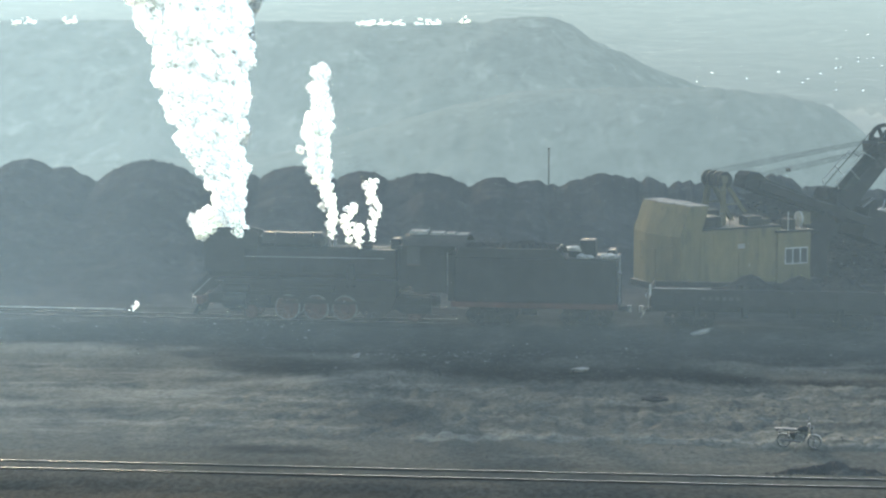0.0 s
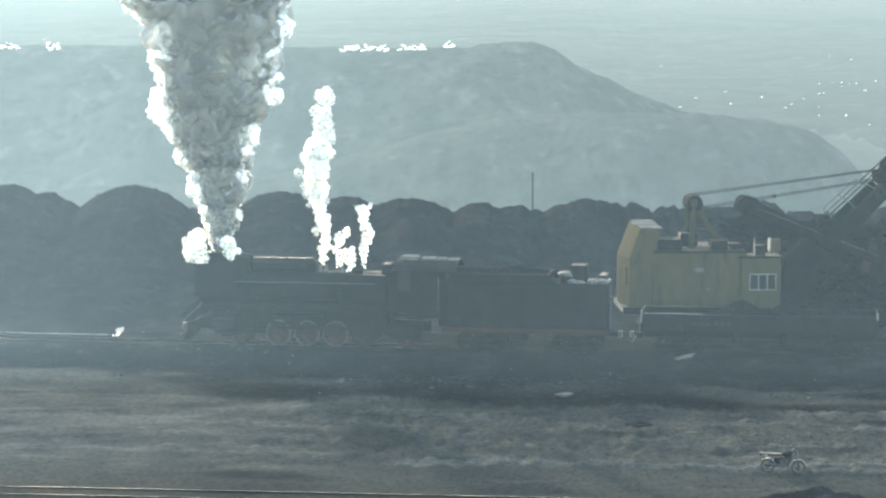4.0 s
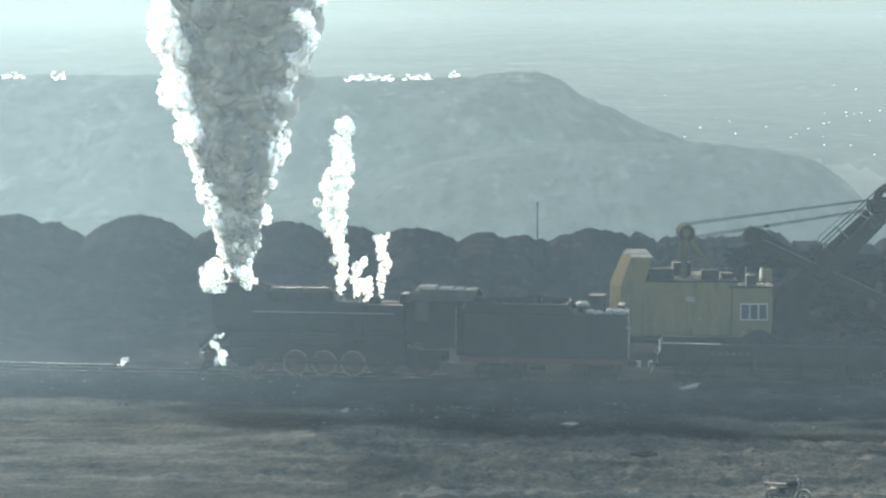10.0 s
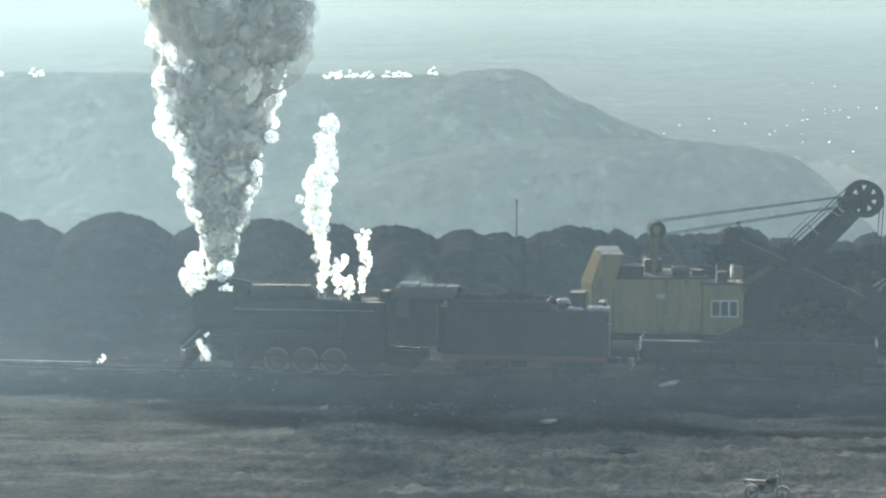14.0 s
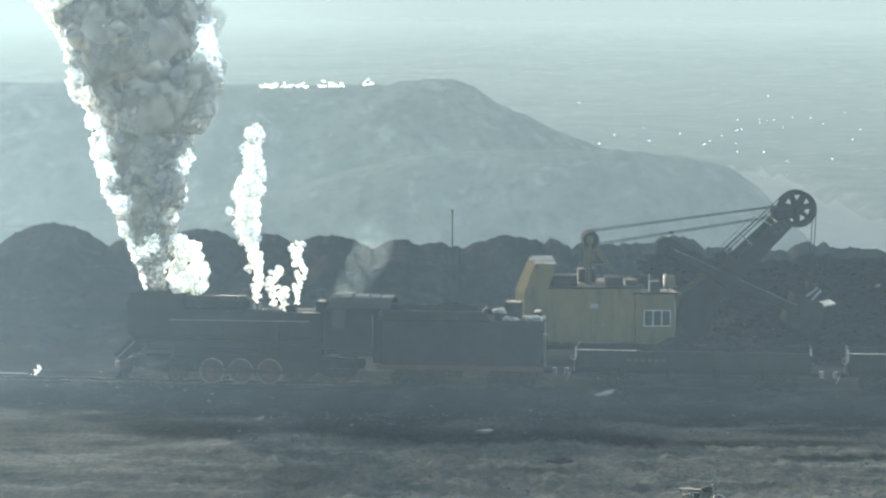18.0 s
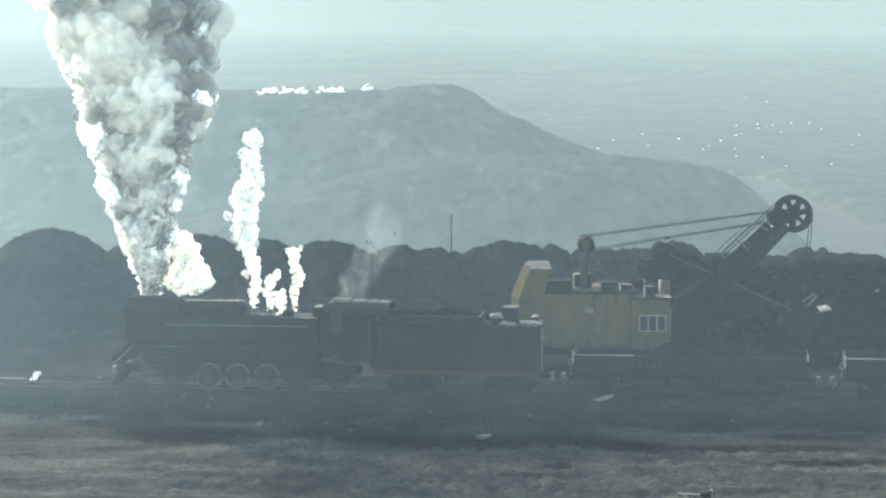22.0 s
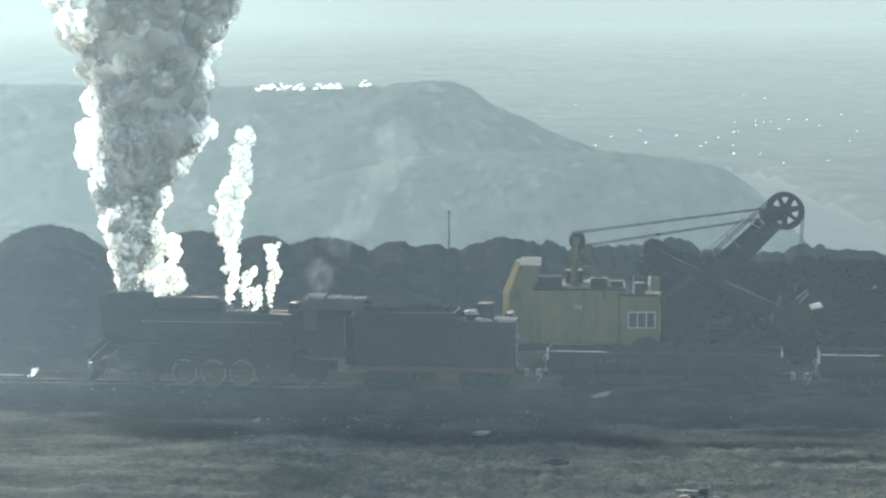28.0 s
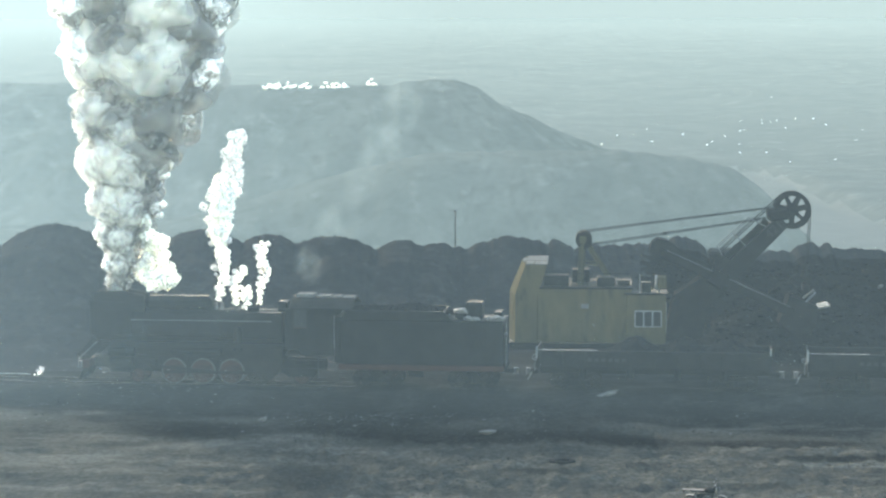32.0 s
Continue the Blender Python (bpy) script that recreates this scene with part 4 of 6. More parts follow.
    rolling.append((L, 0))
    return L


def tender():
    T = thing("tender", TRACK, "black coal tender heaped with coal behind the locomotive", "tender")
    P = lambda name, bm, m=M_BLACK, label="", at=None: part(name, bm, m, T, label, at)
    P("underframe", box(-3.55, 5.35, -1.35, 1.35, 0.95, 1.25, 0.03), M_BLACK)
    for y in (-1.37, 1.37):
        P("sole_bar", box(-3.55, 5.35, y - 0.06, y + 0.06, 0.98, 1.30, 0.02), M_RED, "faded red sole bar")
    P("tank", box(-3.35, 5.3, -1.5, 1.5, 1.27, 3.66, 0.06), M_BLACK, "slab-sided black water tank")
    for x in np.linspace(-2.6, 4.6, 7):
        P("rivet_seam", box(x - 0.04, x + 0.04, -1.52, 1.52, 1.30, 3.64, 0), M_BLACK)
    for y in (-1.46, 1.46):
        P("bunker_side", slab([(-3.3, 3.66), (-3.1, 4.15), (2.1, 4.15), (2.6, 3.66)], y - 0.03, y + 0.03), M_BLACK, "raised coal bunker side")
    P("bunker_back", beam((2.1, -1.45, 3.9), (2.1, 1.45, 3.9), 0.05, 0.5), M_BLACK)
    P("front_plate", box(-3.75, -3.33, -1.30, 1.30, 1.28, 3.75, 0.03), M_BLACK, "black plate closing the gap behind the cab")
    # the coal load: many lumps on a mound
    bm = bmesh.new()
    rows = []
    xs, ys = np.linspace(-3.25, 2.3, 46), np.linspace(-1.43, 1.43, 22)
    for y in ys:
        rows.append([bm.verts.new((x, y, 3.66 + (0.70 + 0.25 * noise.noise((x * 0.5, 1, 3))) * max(0.0, 1 - ((x + 0.4) / 3.2) ** 2) ** 0.6 * max(0.0, 1 - (y / 1.55) ** 2) ** 0.5 + 0.16 * noise.noise((x * 3, y * 3, 1)) + 0.07 * noise.noise((x * 8, y * 8, 2)))) for x in xs])
    for p, q in zip(rows, rows[1:]):
        for i in range(len(xs) - 1):
            bm.faces.new((p[i], p[i + 1], q[i + 1], q[i]))
    P("coal_load", bm, M_COAL, "heap of lump coal")
    h = P("filler_hatch", rod((2.95, -0.5, 3.66), (2.95, -0.5, 3.99), 0.33, 18), M_BLACK, "round water filler hatch")
    part("hatch_cover", lump(0.36, 3, 0.35, 3, 0.5), M_TARP, h, "pale cloth thrown over the hatch", pose(2.95, -0.5, 4.09))
    P("tool_box", box(3.22, 4.08, -0.6, 0.6, 3.66, 4.56, 0.04), M_GREY, "grey steel tool box standing on the tank")
    P("water_scoop_box", box(4.75, 5.15, -0.9, 0.5, 3.66, 4.09, 0.04), M_BLACK)
    for i, (x, y, r, f) in enumerate(((3.4, -1.1, 0.28, 0.45), (3.75, -1.2, 0.30, 0.35), (4.6, -1.15, 0.26, 0.5), (4.95, -1.2, 0.34, 0.5), (5.1, -0.8, 0.25, 0.45))):
        P("sack", lump(r, i + 5, 0.35, 3, f), M_TARP, "pale dusty sack on the tank top", pose(x, y, 3.66 + r * f * 0.8))
    ld = P("ladder", rod((5.38, -0.9, 1.2), (5.38, -0.9, 3.8), 0.025, 6), M_STEEL, "rear ladder")
    part("stile", rod((5.38, -0.5, 1.2), (5.38, -0.5, 3.8), 0.025, 6), M_STEEL, ld)
    for z in np.arange(1.4, 3.5, 0.32):
        part("rung", rod((5.38, -0.9, z), (5.38, -0.5, z), 0.018, 6), M_STEEL, ld)
    for y in (-1.3, 1.3):
        P("grab_rail", rod((-3.45, y * 1.13, 1.5), (-3.45, y * 1.13, 3.3), 0.025, 6), M_GREY, "dull steel grab rail")
        P("step", box(-3.5, -3.1, y * 1.1 - 0.1, y * 1.1 + 0.1, 0.5, 0.55, 0.01), M_GREY)
    P("brake_cylinder", rod((0.2, -0.9, 0.75), (1.0, -0.9, 0.75), 0.2, 14), M_BLACK)
    P("rear_lamp", rod((5.3, -1.1, 2.9), (5.5, -1.1, 2.9), 0.1, 10), M_STEEL)
    bogie(T, -1.5, 0.46)
    bogie(T, 3.6, 0.46)
    knuckle(T, 5.55, 1)
    rolling.append((T, 0))
    return T


def wagon(x0, label):
    """A steel dump wagon, its left end at x0 on the line."""
    W = thing("coal_wagon", TRACK @ pose(x0, 0, 0), label, "wagon", "coal wagons behind the tender")
    P = lambda name, bm, m=M_GREY, label="", at=None: part(name, bm, m, W, label, at)
    n = 12.3
    P("underframe", box(0.1, n - 0.1, -0.5, 0.5, 0.85, 1.25, 0.03), M_BLACK)
    P("floor", box(0, n, -1.5, 1.5, 1.25, 1.38, 0.02), M_GREY)
    for y in (-1.55, 1.50):
        P("side_board", box(0.0, n, y, y + 0.05, 1.38, 2.12, 0.01), M_GREY, "tall steel side board, dark with coal dust")
        for i, x in enumerate(np.linspace(0.15, n - 0.15, 11)):
            P("side_rib", box(x - 0.06, x + 0.06, y - 0.09 if y < 0 else y + 0.05, y if y < 0 else y + 0.14, 1.2, 2.1, 0.01), M_GREY)
        P("top_rail", box(0.0, n, y - 0.05, y + 0.08, 2.12, 2.20, 0.015), M_GREY, "dark top rail of the side board")
    for x in (0.0, n - 0.06):
        P("end_board", slab([(x, 1.38), (x, 2.3), (x + 0.06, 2.3), (x + 0.06, 1.38)], -1.5, 1.5), M_GREY, "end board")
        # glints at the wagon's corners put into a pale colour
        P("end_post", box(x - 0.03, x + 0.06, -1.62, -1.54, 1.75 if x == 0 else 2.05, 2.40, 0.01), M_WHITE, "corner post coloured pale for the glints on it")
    # sunlit edge of the rail painted as a paler strip
    P("edge_strip", box(0.05, 3.2, -1.62, -1.50, 2.20, 2.22, 0), M_STEEL, "pale strip for the sunlit part of the top rail")
    for i in range(6):
        P("painted_mark", box(2.7 + 0.36 * i, 2.92 + 0.36 * i, -1.555, -1.548, 1.62, 1.80, 0), M_MARK, "faded unreadable painted mark")
    for x in (2.4, 4.9, 7.4, 9.9):
        P("tipping_cylinder", rod((x, -0.9, 0.65), (x, -0.9, 1.25), 0.2, 12), M_BLACK, "air tipping cylinder")
    bm = bmesh.new()
    rows = []
    xs, ys = np.linspace(0.1, n - 0.1, 70), np.linspace(-1.47, 1.47, 18)
    for y in ys:
        rows.append([bm.verts.new((x, y, 1.88 + (0.25 * noise.noise((x * 0.8 + x0, 1, 3)) + 0.62 + 0.24 * math.cos(2.42 * (x - 5.0))) * sstep(2.8, 4.6, x) * (1 - sstep(n - 2.0, n - 0.3, x)) * (1 - (y / 1.6) ** 2) + 0.13 * noise.noise((x * 3, y * 3, 1 + x0)) + 0.06 * noise.noise((x * 8, y * 8, 2)))) for x in xs])
    for p, q in zip(rows, rows[1:]):
        for i in range(len(xs) - 1):
            bm.faces.new((p[i], p[i + 1], q[i + 1], q[i]))
    P("coal_load", bm, M_COAL, "heaped load of black coal")
    bogie(W, 2.0)
    bogie(W, n - 2.0)
    knuckle(W, -0.25, -1)
    knuckle(W, n + 0.25, 1)
    P("brake_wheel", ring((-0.12, -1.0, 1.75), 0.16, 0.03, 0.03, 16), M_WHITE, "hand brake wheel")
    P("brake_staff", rod((-0.12, -1.0, 1.0), (-0.12, -1.0, 1.9), 0.025, 6), M_STEEL)
    P("brake_hose", rod((-0.3, -0.35, 0.95), (-0.55, -0.4, 0.45), 0.03, 6), M_TARP, "pale dangling brake hose")
    rolling.append((W, x0))
    return W


locomotive()
tender()
wagon(7.05, "dark steel dump wagon partly heaped with coal beneath the shovel")
wagon(21.2, "dark steel dump wagon standing beside the coal face")


# ---- the electric shovel ----
def shovel():
    S = thing("power_shovel", pose(10.6, 12, 0), "dusty yellow electric mining shovel with a dark boom", "excavator")
    P = lambda name, bm, m=M_YELLOW, label="", at=None, parent=None: part(name, bm, m, parent or S, label, at)
    # crawlers and base, which do not slew
    U = thing("crawler_base", pose(10.6, 12, 0), "dark crawler undercarriage of the shovel standing on coal dust", "excavator base")
    for y in (-2.0, 2.0):
        out = [(-2.9, -0.85), (-2.6, -1.25), (2.6, -1.25), (2.9, -0.85), (2.6, -0.40), (-2.6, -0.40)]
        c = part("crawler", slab(out, y - 0.45, y + 0.45), M_GREY, U, "worn steel crawler")
        sh = mesh_of("track_shoe", box(-0.14, 0.14, -0.48, 0.48, -0.03, 0.03, 0.01), M_STEEL)
        for x in np.arange(-2.5, 2.6, 0.34):
            part("track_shoe", sh, None, c, "", pose(x, y, -0.38))
            part("track_shoe", sh, None, c, "", pose(x, y, -1.27))
    part("car_body", box(-1.8, 1.8, -1.7, 1.7, -1.0, 0.1, 0.1), M_GREY, U)
    part("turntable", rod((0, 0, 0.1), (0, 0, 0.55), 1.8, 36), M_GREY, U)
    # revolving frame and house
    P("revolving_frame", box(-6.6, 3.2, -2.5, 2.5, 0.55, 0.95, 0.05), M_GREY, "dark revolving frame")
    # its rear wall is folded in three and leans in above the middle
    bm = bmesh.new()
    rows = []
    for z, back, front, turn in ((0.95, -6.62, -5.0, 0.36), (3.75, -6.62, -4.98, 0.36), (5.45, -5.90, -4.40, 0.24)):
        rows.append([bm.verts.new((x, y, z)) for x, y in ((front, -2.6), (back + turn, -2.6), (back, -0.7), (back, 0.7), (back + turn, 2.6), (front, 2.6))])
    for p, q in zip(rows, rows[1:]):
        for i in range(6):
            bm.faces.new((p[i], p[(i + 1) % 6], q[(i + 1) % 6], q[i]))
    bm.faces.new(rows[0]), bm.faces.new(rows[-1])
    bmesh.ops.recalc_face_normals(bm, faces=bm.faces)
    rh = P("rear_house", bm, M_YELLOW, "tall dusty yellow rear machinery house with slanted corners")
    for x0, x1, y0, y1, z in ((-5.62, -5.2, -2.55, -0.9, 5.50), (-5.14, -4.42, -2.58, -0.7, 5.48), (-5.86, -4.42, -0.66, 0.7, 5.52), (-5.62, -4.42, 0.74, 2.55, 5.49)):
        part("roof_plate", box(x0, x1, y0, y1, 5.45, z, 0.02), M_ROOFLID, rh, "roof plate coloured pale for the sunlight on it")
    part("rear_door", box(-6.66, -6.61, -0.5, 0.5, 1.0, 2.9, 0.01), M_YELLOW, rh)
    for y, turn in ((-1.65, 10.7), (1.65, -10.7)):
        part("rear_louvre", box(-0.03, 0.03, -0.4, 0.4, 2.2, 3.2, 0.01), M_YELLOW, rh, "shallow sheet-metal louvre", pose(-6.46, y, 0, 0, 0, turn))
    sd = P("side_house", box(-5.0, 0.4, -2.6, 2.6, 0.95, 4.05, 0.04), M_YELLOW, "long dusty yellow machinery house")
    for x in (-4.1, -3.1, -2.1, -1.1, -0.1):
        part("panel_seam", box(x - 0.02, x + 0.02, -2.615, -2.59, 1.0, 4.0, 0), M_YELLOW, sd)
    dr = part("side_door", box(-2.45, -1.65, -2.64, -2.58, 1.05, 2.85, 0.01), M_YELLOW, sd, "closed sheet-metal side door")
    part("door_handle", box(-1.78, -1.72, -2.68, -2.63, 1.9, 2.05, 0.01), M_STEEL, dr)
    part("sign_plate", box(-2.5, -2.05, -2.635, -2.6, 2.95, 3.2, 0.01), M_STEEL, sd, "small dull plate")
    rr = P("house_roof", box(-4.9, 0.45, -2.65, 2.65, 4.05, 4.15, 0.03), M_DARKROOF, "grimy low roof with machinery on it")
    for x0, x1, y0, y1, z in ((-4.6, -3.2, -2.0, -0.5, 4.75), (-1.6, -0.6, -2.2, -1.2, 4.7), (-3.0, -2.0, 0.2, 1.4, 4.9), (-0.4, 0.3, -1.6, -0.6, 4.45)):
        part("roof_box", box(x0, x1, y0, y1, 4.15, z, 0.04), M_DARKROOF, rr, "dark ventilation box")
    for x in np.arange(-4.7, 0.4, 0.85):
        part("rail_post", rod((x, -2.5, 4.15), (x, -2.5, 4.95), 0.015, 6), M_DARKROOF, rr)
    part("guard_rail", rod((-4.7, -2.5, 4.95), (0.3, -2.5, 4.95), 0.015, 6), M_DARKROOF, rr)
    part("guard_rail", rod((-4.7, -2.5, 4.55), (0.3, -2.5, 4.55), 0.015, 6), M_DARKROOF, rr)
    # the operator's cab
    cb = P("operator_cab", box(0.05, 2.35, -2.75, -0.9, 0.75, 3.75, 0.06), M_YELLOW, "dusty yellow operator's cab with a white-framed window")
    part("cab_roof", box(-0.05, 2.45, -2.85, -0.8, 3.75, 3.85, 0.03), M_DARKROOF, cb)
    w = part("cab_window", box(0.55, 2.10, -2.79, -2.74, 1.90, 2.86, 0.01), M_WHITE, cb, "white-framed side window of three panes")
    for x in (0.62, 1.12, 1.62):
        part("pane", box(x, x + 0.42, -2.805, -2.785, 1.97, 2.79, 0), M_GLASS, w, "dusty dark pane")
    fw = part("front_window", box(2.34, 2.38, -2.6, -1.1, 1.5, 3.3, 0.01), M_WHITE, cb)
    part("pane", box(2.38, 2.395, -2.5, -1.2, 1.6, 3.2, 0), M_GLASS, fw)
    part("roof_lamp", rod((1.95, -2.3, 3.85), (1.95, -2.3, 4.5), 0.05, 8), M_STEEL, cb)
    part("lamp_shield", rod((1.72, -2.3, 4.45), (1.84, -2.3, 4.45), 0.42, 18), M_TARP, cb, "round pale lamp shield")
    part("lamp_box", box(1.86, 2.36, -2.65, -1.95, 4.1, 4.8, 0.04), M_YELLOW, cb)
    part("mast", rod((0.85, -2.6, 3.85), (0.85, -2.6, 4.9), 0.035, 6), M_TARP, cb, "thin pale mast")
    part("roof_box", box(0.95, 1.5, -2.4, -1.6, 3.85, 4.45, 0.03), M_DARKROOF, cb)
    part("walkway", box(-4.9, 0.0, -3.3, -2.6, 0.82, 0.9, 0.01), M_GREY, cb)
    # gantry and ropes
    for y in (-1.1, 1.1):
        g = P("gantry_leg", beam((-2.55, y, 4.1), (-2.4, y * 0.7, 6.7), 0.28, 0.28), M_GANTRY, "yellow gantry leg")
        part("gantry_strut", beam((-0.6, y, 4.1), (-2.2, y * 0.7, 6.5), 0.22, 0.22), M_GANTRY, g)
        part("cross_bar", beam((-2.5, y, 5.3), (-1.4, y * 0.85, 5.3), 0.1, 0.1), M_GANTRY, g)
    P("gantry_head", beam((-2.4, -1.0, 6.75), (-2.4, 1.0, 6.75), 0.4, 0.4), M_GANTRY)
    for y in (-0.85, -0.3, 0.3, 0.85):
        P("gantry_sheave", rod((-2.35, y - 0.07, 6.7), (-2.35, y + 0.07, 6.7), 0.48, 24), M_GREY, "dark rope sheave")
    tip = Vector((9.62, 0, 8.45))
    for y in (-0.85, -0.3, 0.3, 0.85):
        P("boom_rope", rod((-2.3, y, 7.16), (8.35, y * 0.7, 8.56), 0.014, 6), M_BLACK, "taut boom suspension rope")
        P("boom_rope", rod((-2.1, y, 6.35), (8.25, y * 0.7, 7.98), 0.014, 6), M_BLACK)
    P("rope_clamp", box(2.2, 2.45, -0.35, -0.2, 6.98, 7.18, 0.02), M_BLACK)
    # boom
    a, b = Vector((2.9, 0, 1.55)), Vector((9.2, 0, 7.92))
    d = (b - a).normalized()
    nrm = Vector((-d.z, 0, d.x))
    bo = P("boom", slab([tuple((a + nrm * 0.55)[i] for i in (0, 2)), tuple((a - nrm * 0.55)[i] for i in (0, 2)), tuple((b - nrm * 0.38 - d * 0.2)[i] for i in (0, 2)), tuple((b + nrm * 0.38)[i] for i in (0, 2)),
                         tuple((a + d * 4.6 + nrm * 0.62)[i] for i in (0, 2))], -0.75, 0.75), M_GREY, "heavy dark box-section boom")
    for k in np.arange(4.9, 8.2, 0.42):
        q = a + d * k + nrm * 0.5
        part("boom_cleat", box(-0.09, 0.09, -0.76, -0.70, -0.05, 0.05, 0), M_GREY, bo, "worn cleat", Matrix.Translation(q - nrm * 0.08) @ pose(0, 0, 0, 0, -44, 0))
    wk = part("boom_walkway", beam(a + d * 4.6 + nrm * 0.75, a + d * 8.2 + nrm * 0.6, 0.5, 0.05, up=(0, 1, 0)), M_GREY, bo)
    for y in (-0.72, 0.72):
        hr = part("hand_rail", rod(a + d * 5.1 + nrm * 1.55 + Vector((0, y, 0)), a + d * 7.6 + nrm * 1.45 + Vector((0, y, 0)), 0.03, 6), M_STEEL, bo, "boom hand rail")
        for k, kk in ((4.7, 5.1), (6.3, 6.3), (7.9, 7.6)):
            part("rail_post", rod(a + d * k + nrm * 0.5 + Vector((0, y, 0)), a + d * kk + nrm * (1.52 if k < 7 else 1.45) + Vector((0, y, 0)), 0.03, 6), M_STEEL, bo)
    num = bpy.data.curves.new("painted_number", "FONT")
    num.body, num.size, num.extrude, num.align_x = "421", 0.78, 0.004, "CENTER"
    txt = new("number_curve", num)
    bpy.context.view_layer.update()
    nm = bpy.data.meshes.new_from_object(txt.evaluated_get(bpy.context.evaluated_depsgraph_get()))
    bpy.data.objects.remove(txt)
    nm.materials.append(M_MARK)
    mark = part("painted_number", nm, None, bo, "faded white number 421", Matrix.Translation(a + d * 8.1 - nrm * 0.2 + Vector((0, -0.757, 0))) @ pose(0, 0, 0, 90, 0, 0) @ pose(0, 0, 0, 0, 0, 40))
    hb = P("boom_head", box(-1.35, -0.1, -0.85, 0.85, -0.28, 0.42, 0.12), M_BOOM, "dark boom head block", pose(9.55, 0, 8.25, 0, -8, 0))
    for y in (-0.62, 0.62):
        s = P("head_sheave", ring((0, 0, 0), 1.06, 0.22, 0.16, 40), M_BOOM, "big spoked head sheave", Matrix.Translation(tip + Vector((0, y, 0))))
        part("hub", rod((0, -0.13, 0), (0, 0.13, 0), 0.33, 20), M_BOOM, s)
        for i in range(7):
            an = 2 * math.pi * i / 7 + 0.2
            part("spoke", slab([(0.25 * math.cos(an - 0.5), 0.25 * math.sin(an - 0.5)), (0.85 * math.cos(an - 0.11), 0.85 * math.sin(an - 0.11)), (0.85 * math.cos(an + 0.11), 0.85 * math.sin(an + 0.11)), (0.25 * math.cos(an + 0.5), 0.25 * math.sin(an + 0.5))], -0.05, 0.05), M_BOOM, s)
    P("head_axle", rod((9.62, -0.95, 8.45), (9.62, 0.95, 8.45), 0.14, 12), M_BOOM)
    for y in (-0.62, 0.62):
        P("hoist_rope", rod((10.66, y, 8.4), (10.45, y, 4.15), 0.03, 6), M_BLACK, "taut hoist rope")
        P("hoist_rope", rod((8.95, y, 9.25), (2.2, y, 2.9), 0.035, 6), M_BLACK)
    P("padlock_bail", box(10.25, 10.62, -0.7, 0.7, 3.75, 4.2, 0.06), M_BOOM)
    # crowd machinery on the boom
    P("saddle_block", box(-0.55, 0.55, -1.35, 1.35, -0.5, 0.5, 0.12), M_BOOM, "saddle block that guides the stick", pose(5.35, 0, 4.55, 0, 30, 0))
    P("crowd_gear", rod((5.6, -1.2, 5.35), (5.6, 1.2, 5.35), 0.5, 20), M_BOOM)
    P("crowd_motor", box(4.9, 5.6, -0.6, 0.6, 5.3, 5.95, 0.08), M_BOOM, "crowd motor housing")
    P("front_frame", slab([(2.2, 0.95), (2.9, 3.6), (4.6, 4.7), (5.3, 4.5), (4.4, 1.0)], -1.0, 1.0), M_BOOM, "dark front frame at the boom foot")
    P("front_frame", slab([(2.4, 1.0), (2.75, 3.4), (3.3, 3.6), (4.0, 1.0)], -2.2, -1.9), M_BOOM)
    # the stick with its bucket, which slides through the saddle
    K = P("dipper_stick", slab([(-4.3, -0.10), (-4.35, 0.55), (-3.9, 0.75), (-3.2, 0.55), (3.9, 0.22), (3.9, -0.25), (-4.1, -0.40)], -0.28, 0.28), M_BOOM, "dark dipper stick, worn bright along the top", pose(5.35, 0, 4.55, 0, 30, 0))
    part("stick_end", slab([(-4.75, -0.34), (-4.82, 0.30), (-4.62, 0.62), (-4.1, 0.74), (-3.5, 0.56), (-3.4, -0.36)], -0.62, 0.62), M_BOOM, K, "blunt block at the stick's rear end")
    part("wear_strip", box(-3.9, 3.9, -1.22, -1.16, 0.22, 0.27, 0), M_STEEL, K, "bright wear strip")
    for y in (-1.19, 1.19):
        part("stick_arm", box(-4.2, 4.2, y - 0.13, y + 0.13, -0.25, 0.25, 0.04), M_BOOM, K)
    bk = part("dipper", slab([(3.7, -0.9), (3.6, 0.8), (5.3, 0.95), (5.7, -0.2), (5.2, -1.1)], -1.15, 1.15), M_BOOM, K, "toothed steel dipper full of coal")
    for y in (-0.9, -0.45, 0, 0.45, 0.9):
        part("dipper_tooth", beam((5.4, y, 0.85), (5.95, y, 1.25), 0.14, 0.1), M_STEEL, bk)
    part("dipper_bail", beam((4.6, -1.0, 0.9), (4.9, -0.6, 1.6), 0.1, 0.1), M_STEEL, bk)
    part("dipper_bail", beam((4.6, 1.0, 0.9), (4.9, 0.6, 1.6), 0.1, 0.1), M_STEEL, bk)
    return S, U, K


SHOVEL, BASE, STICK = shovel()


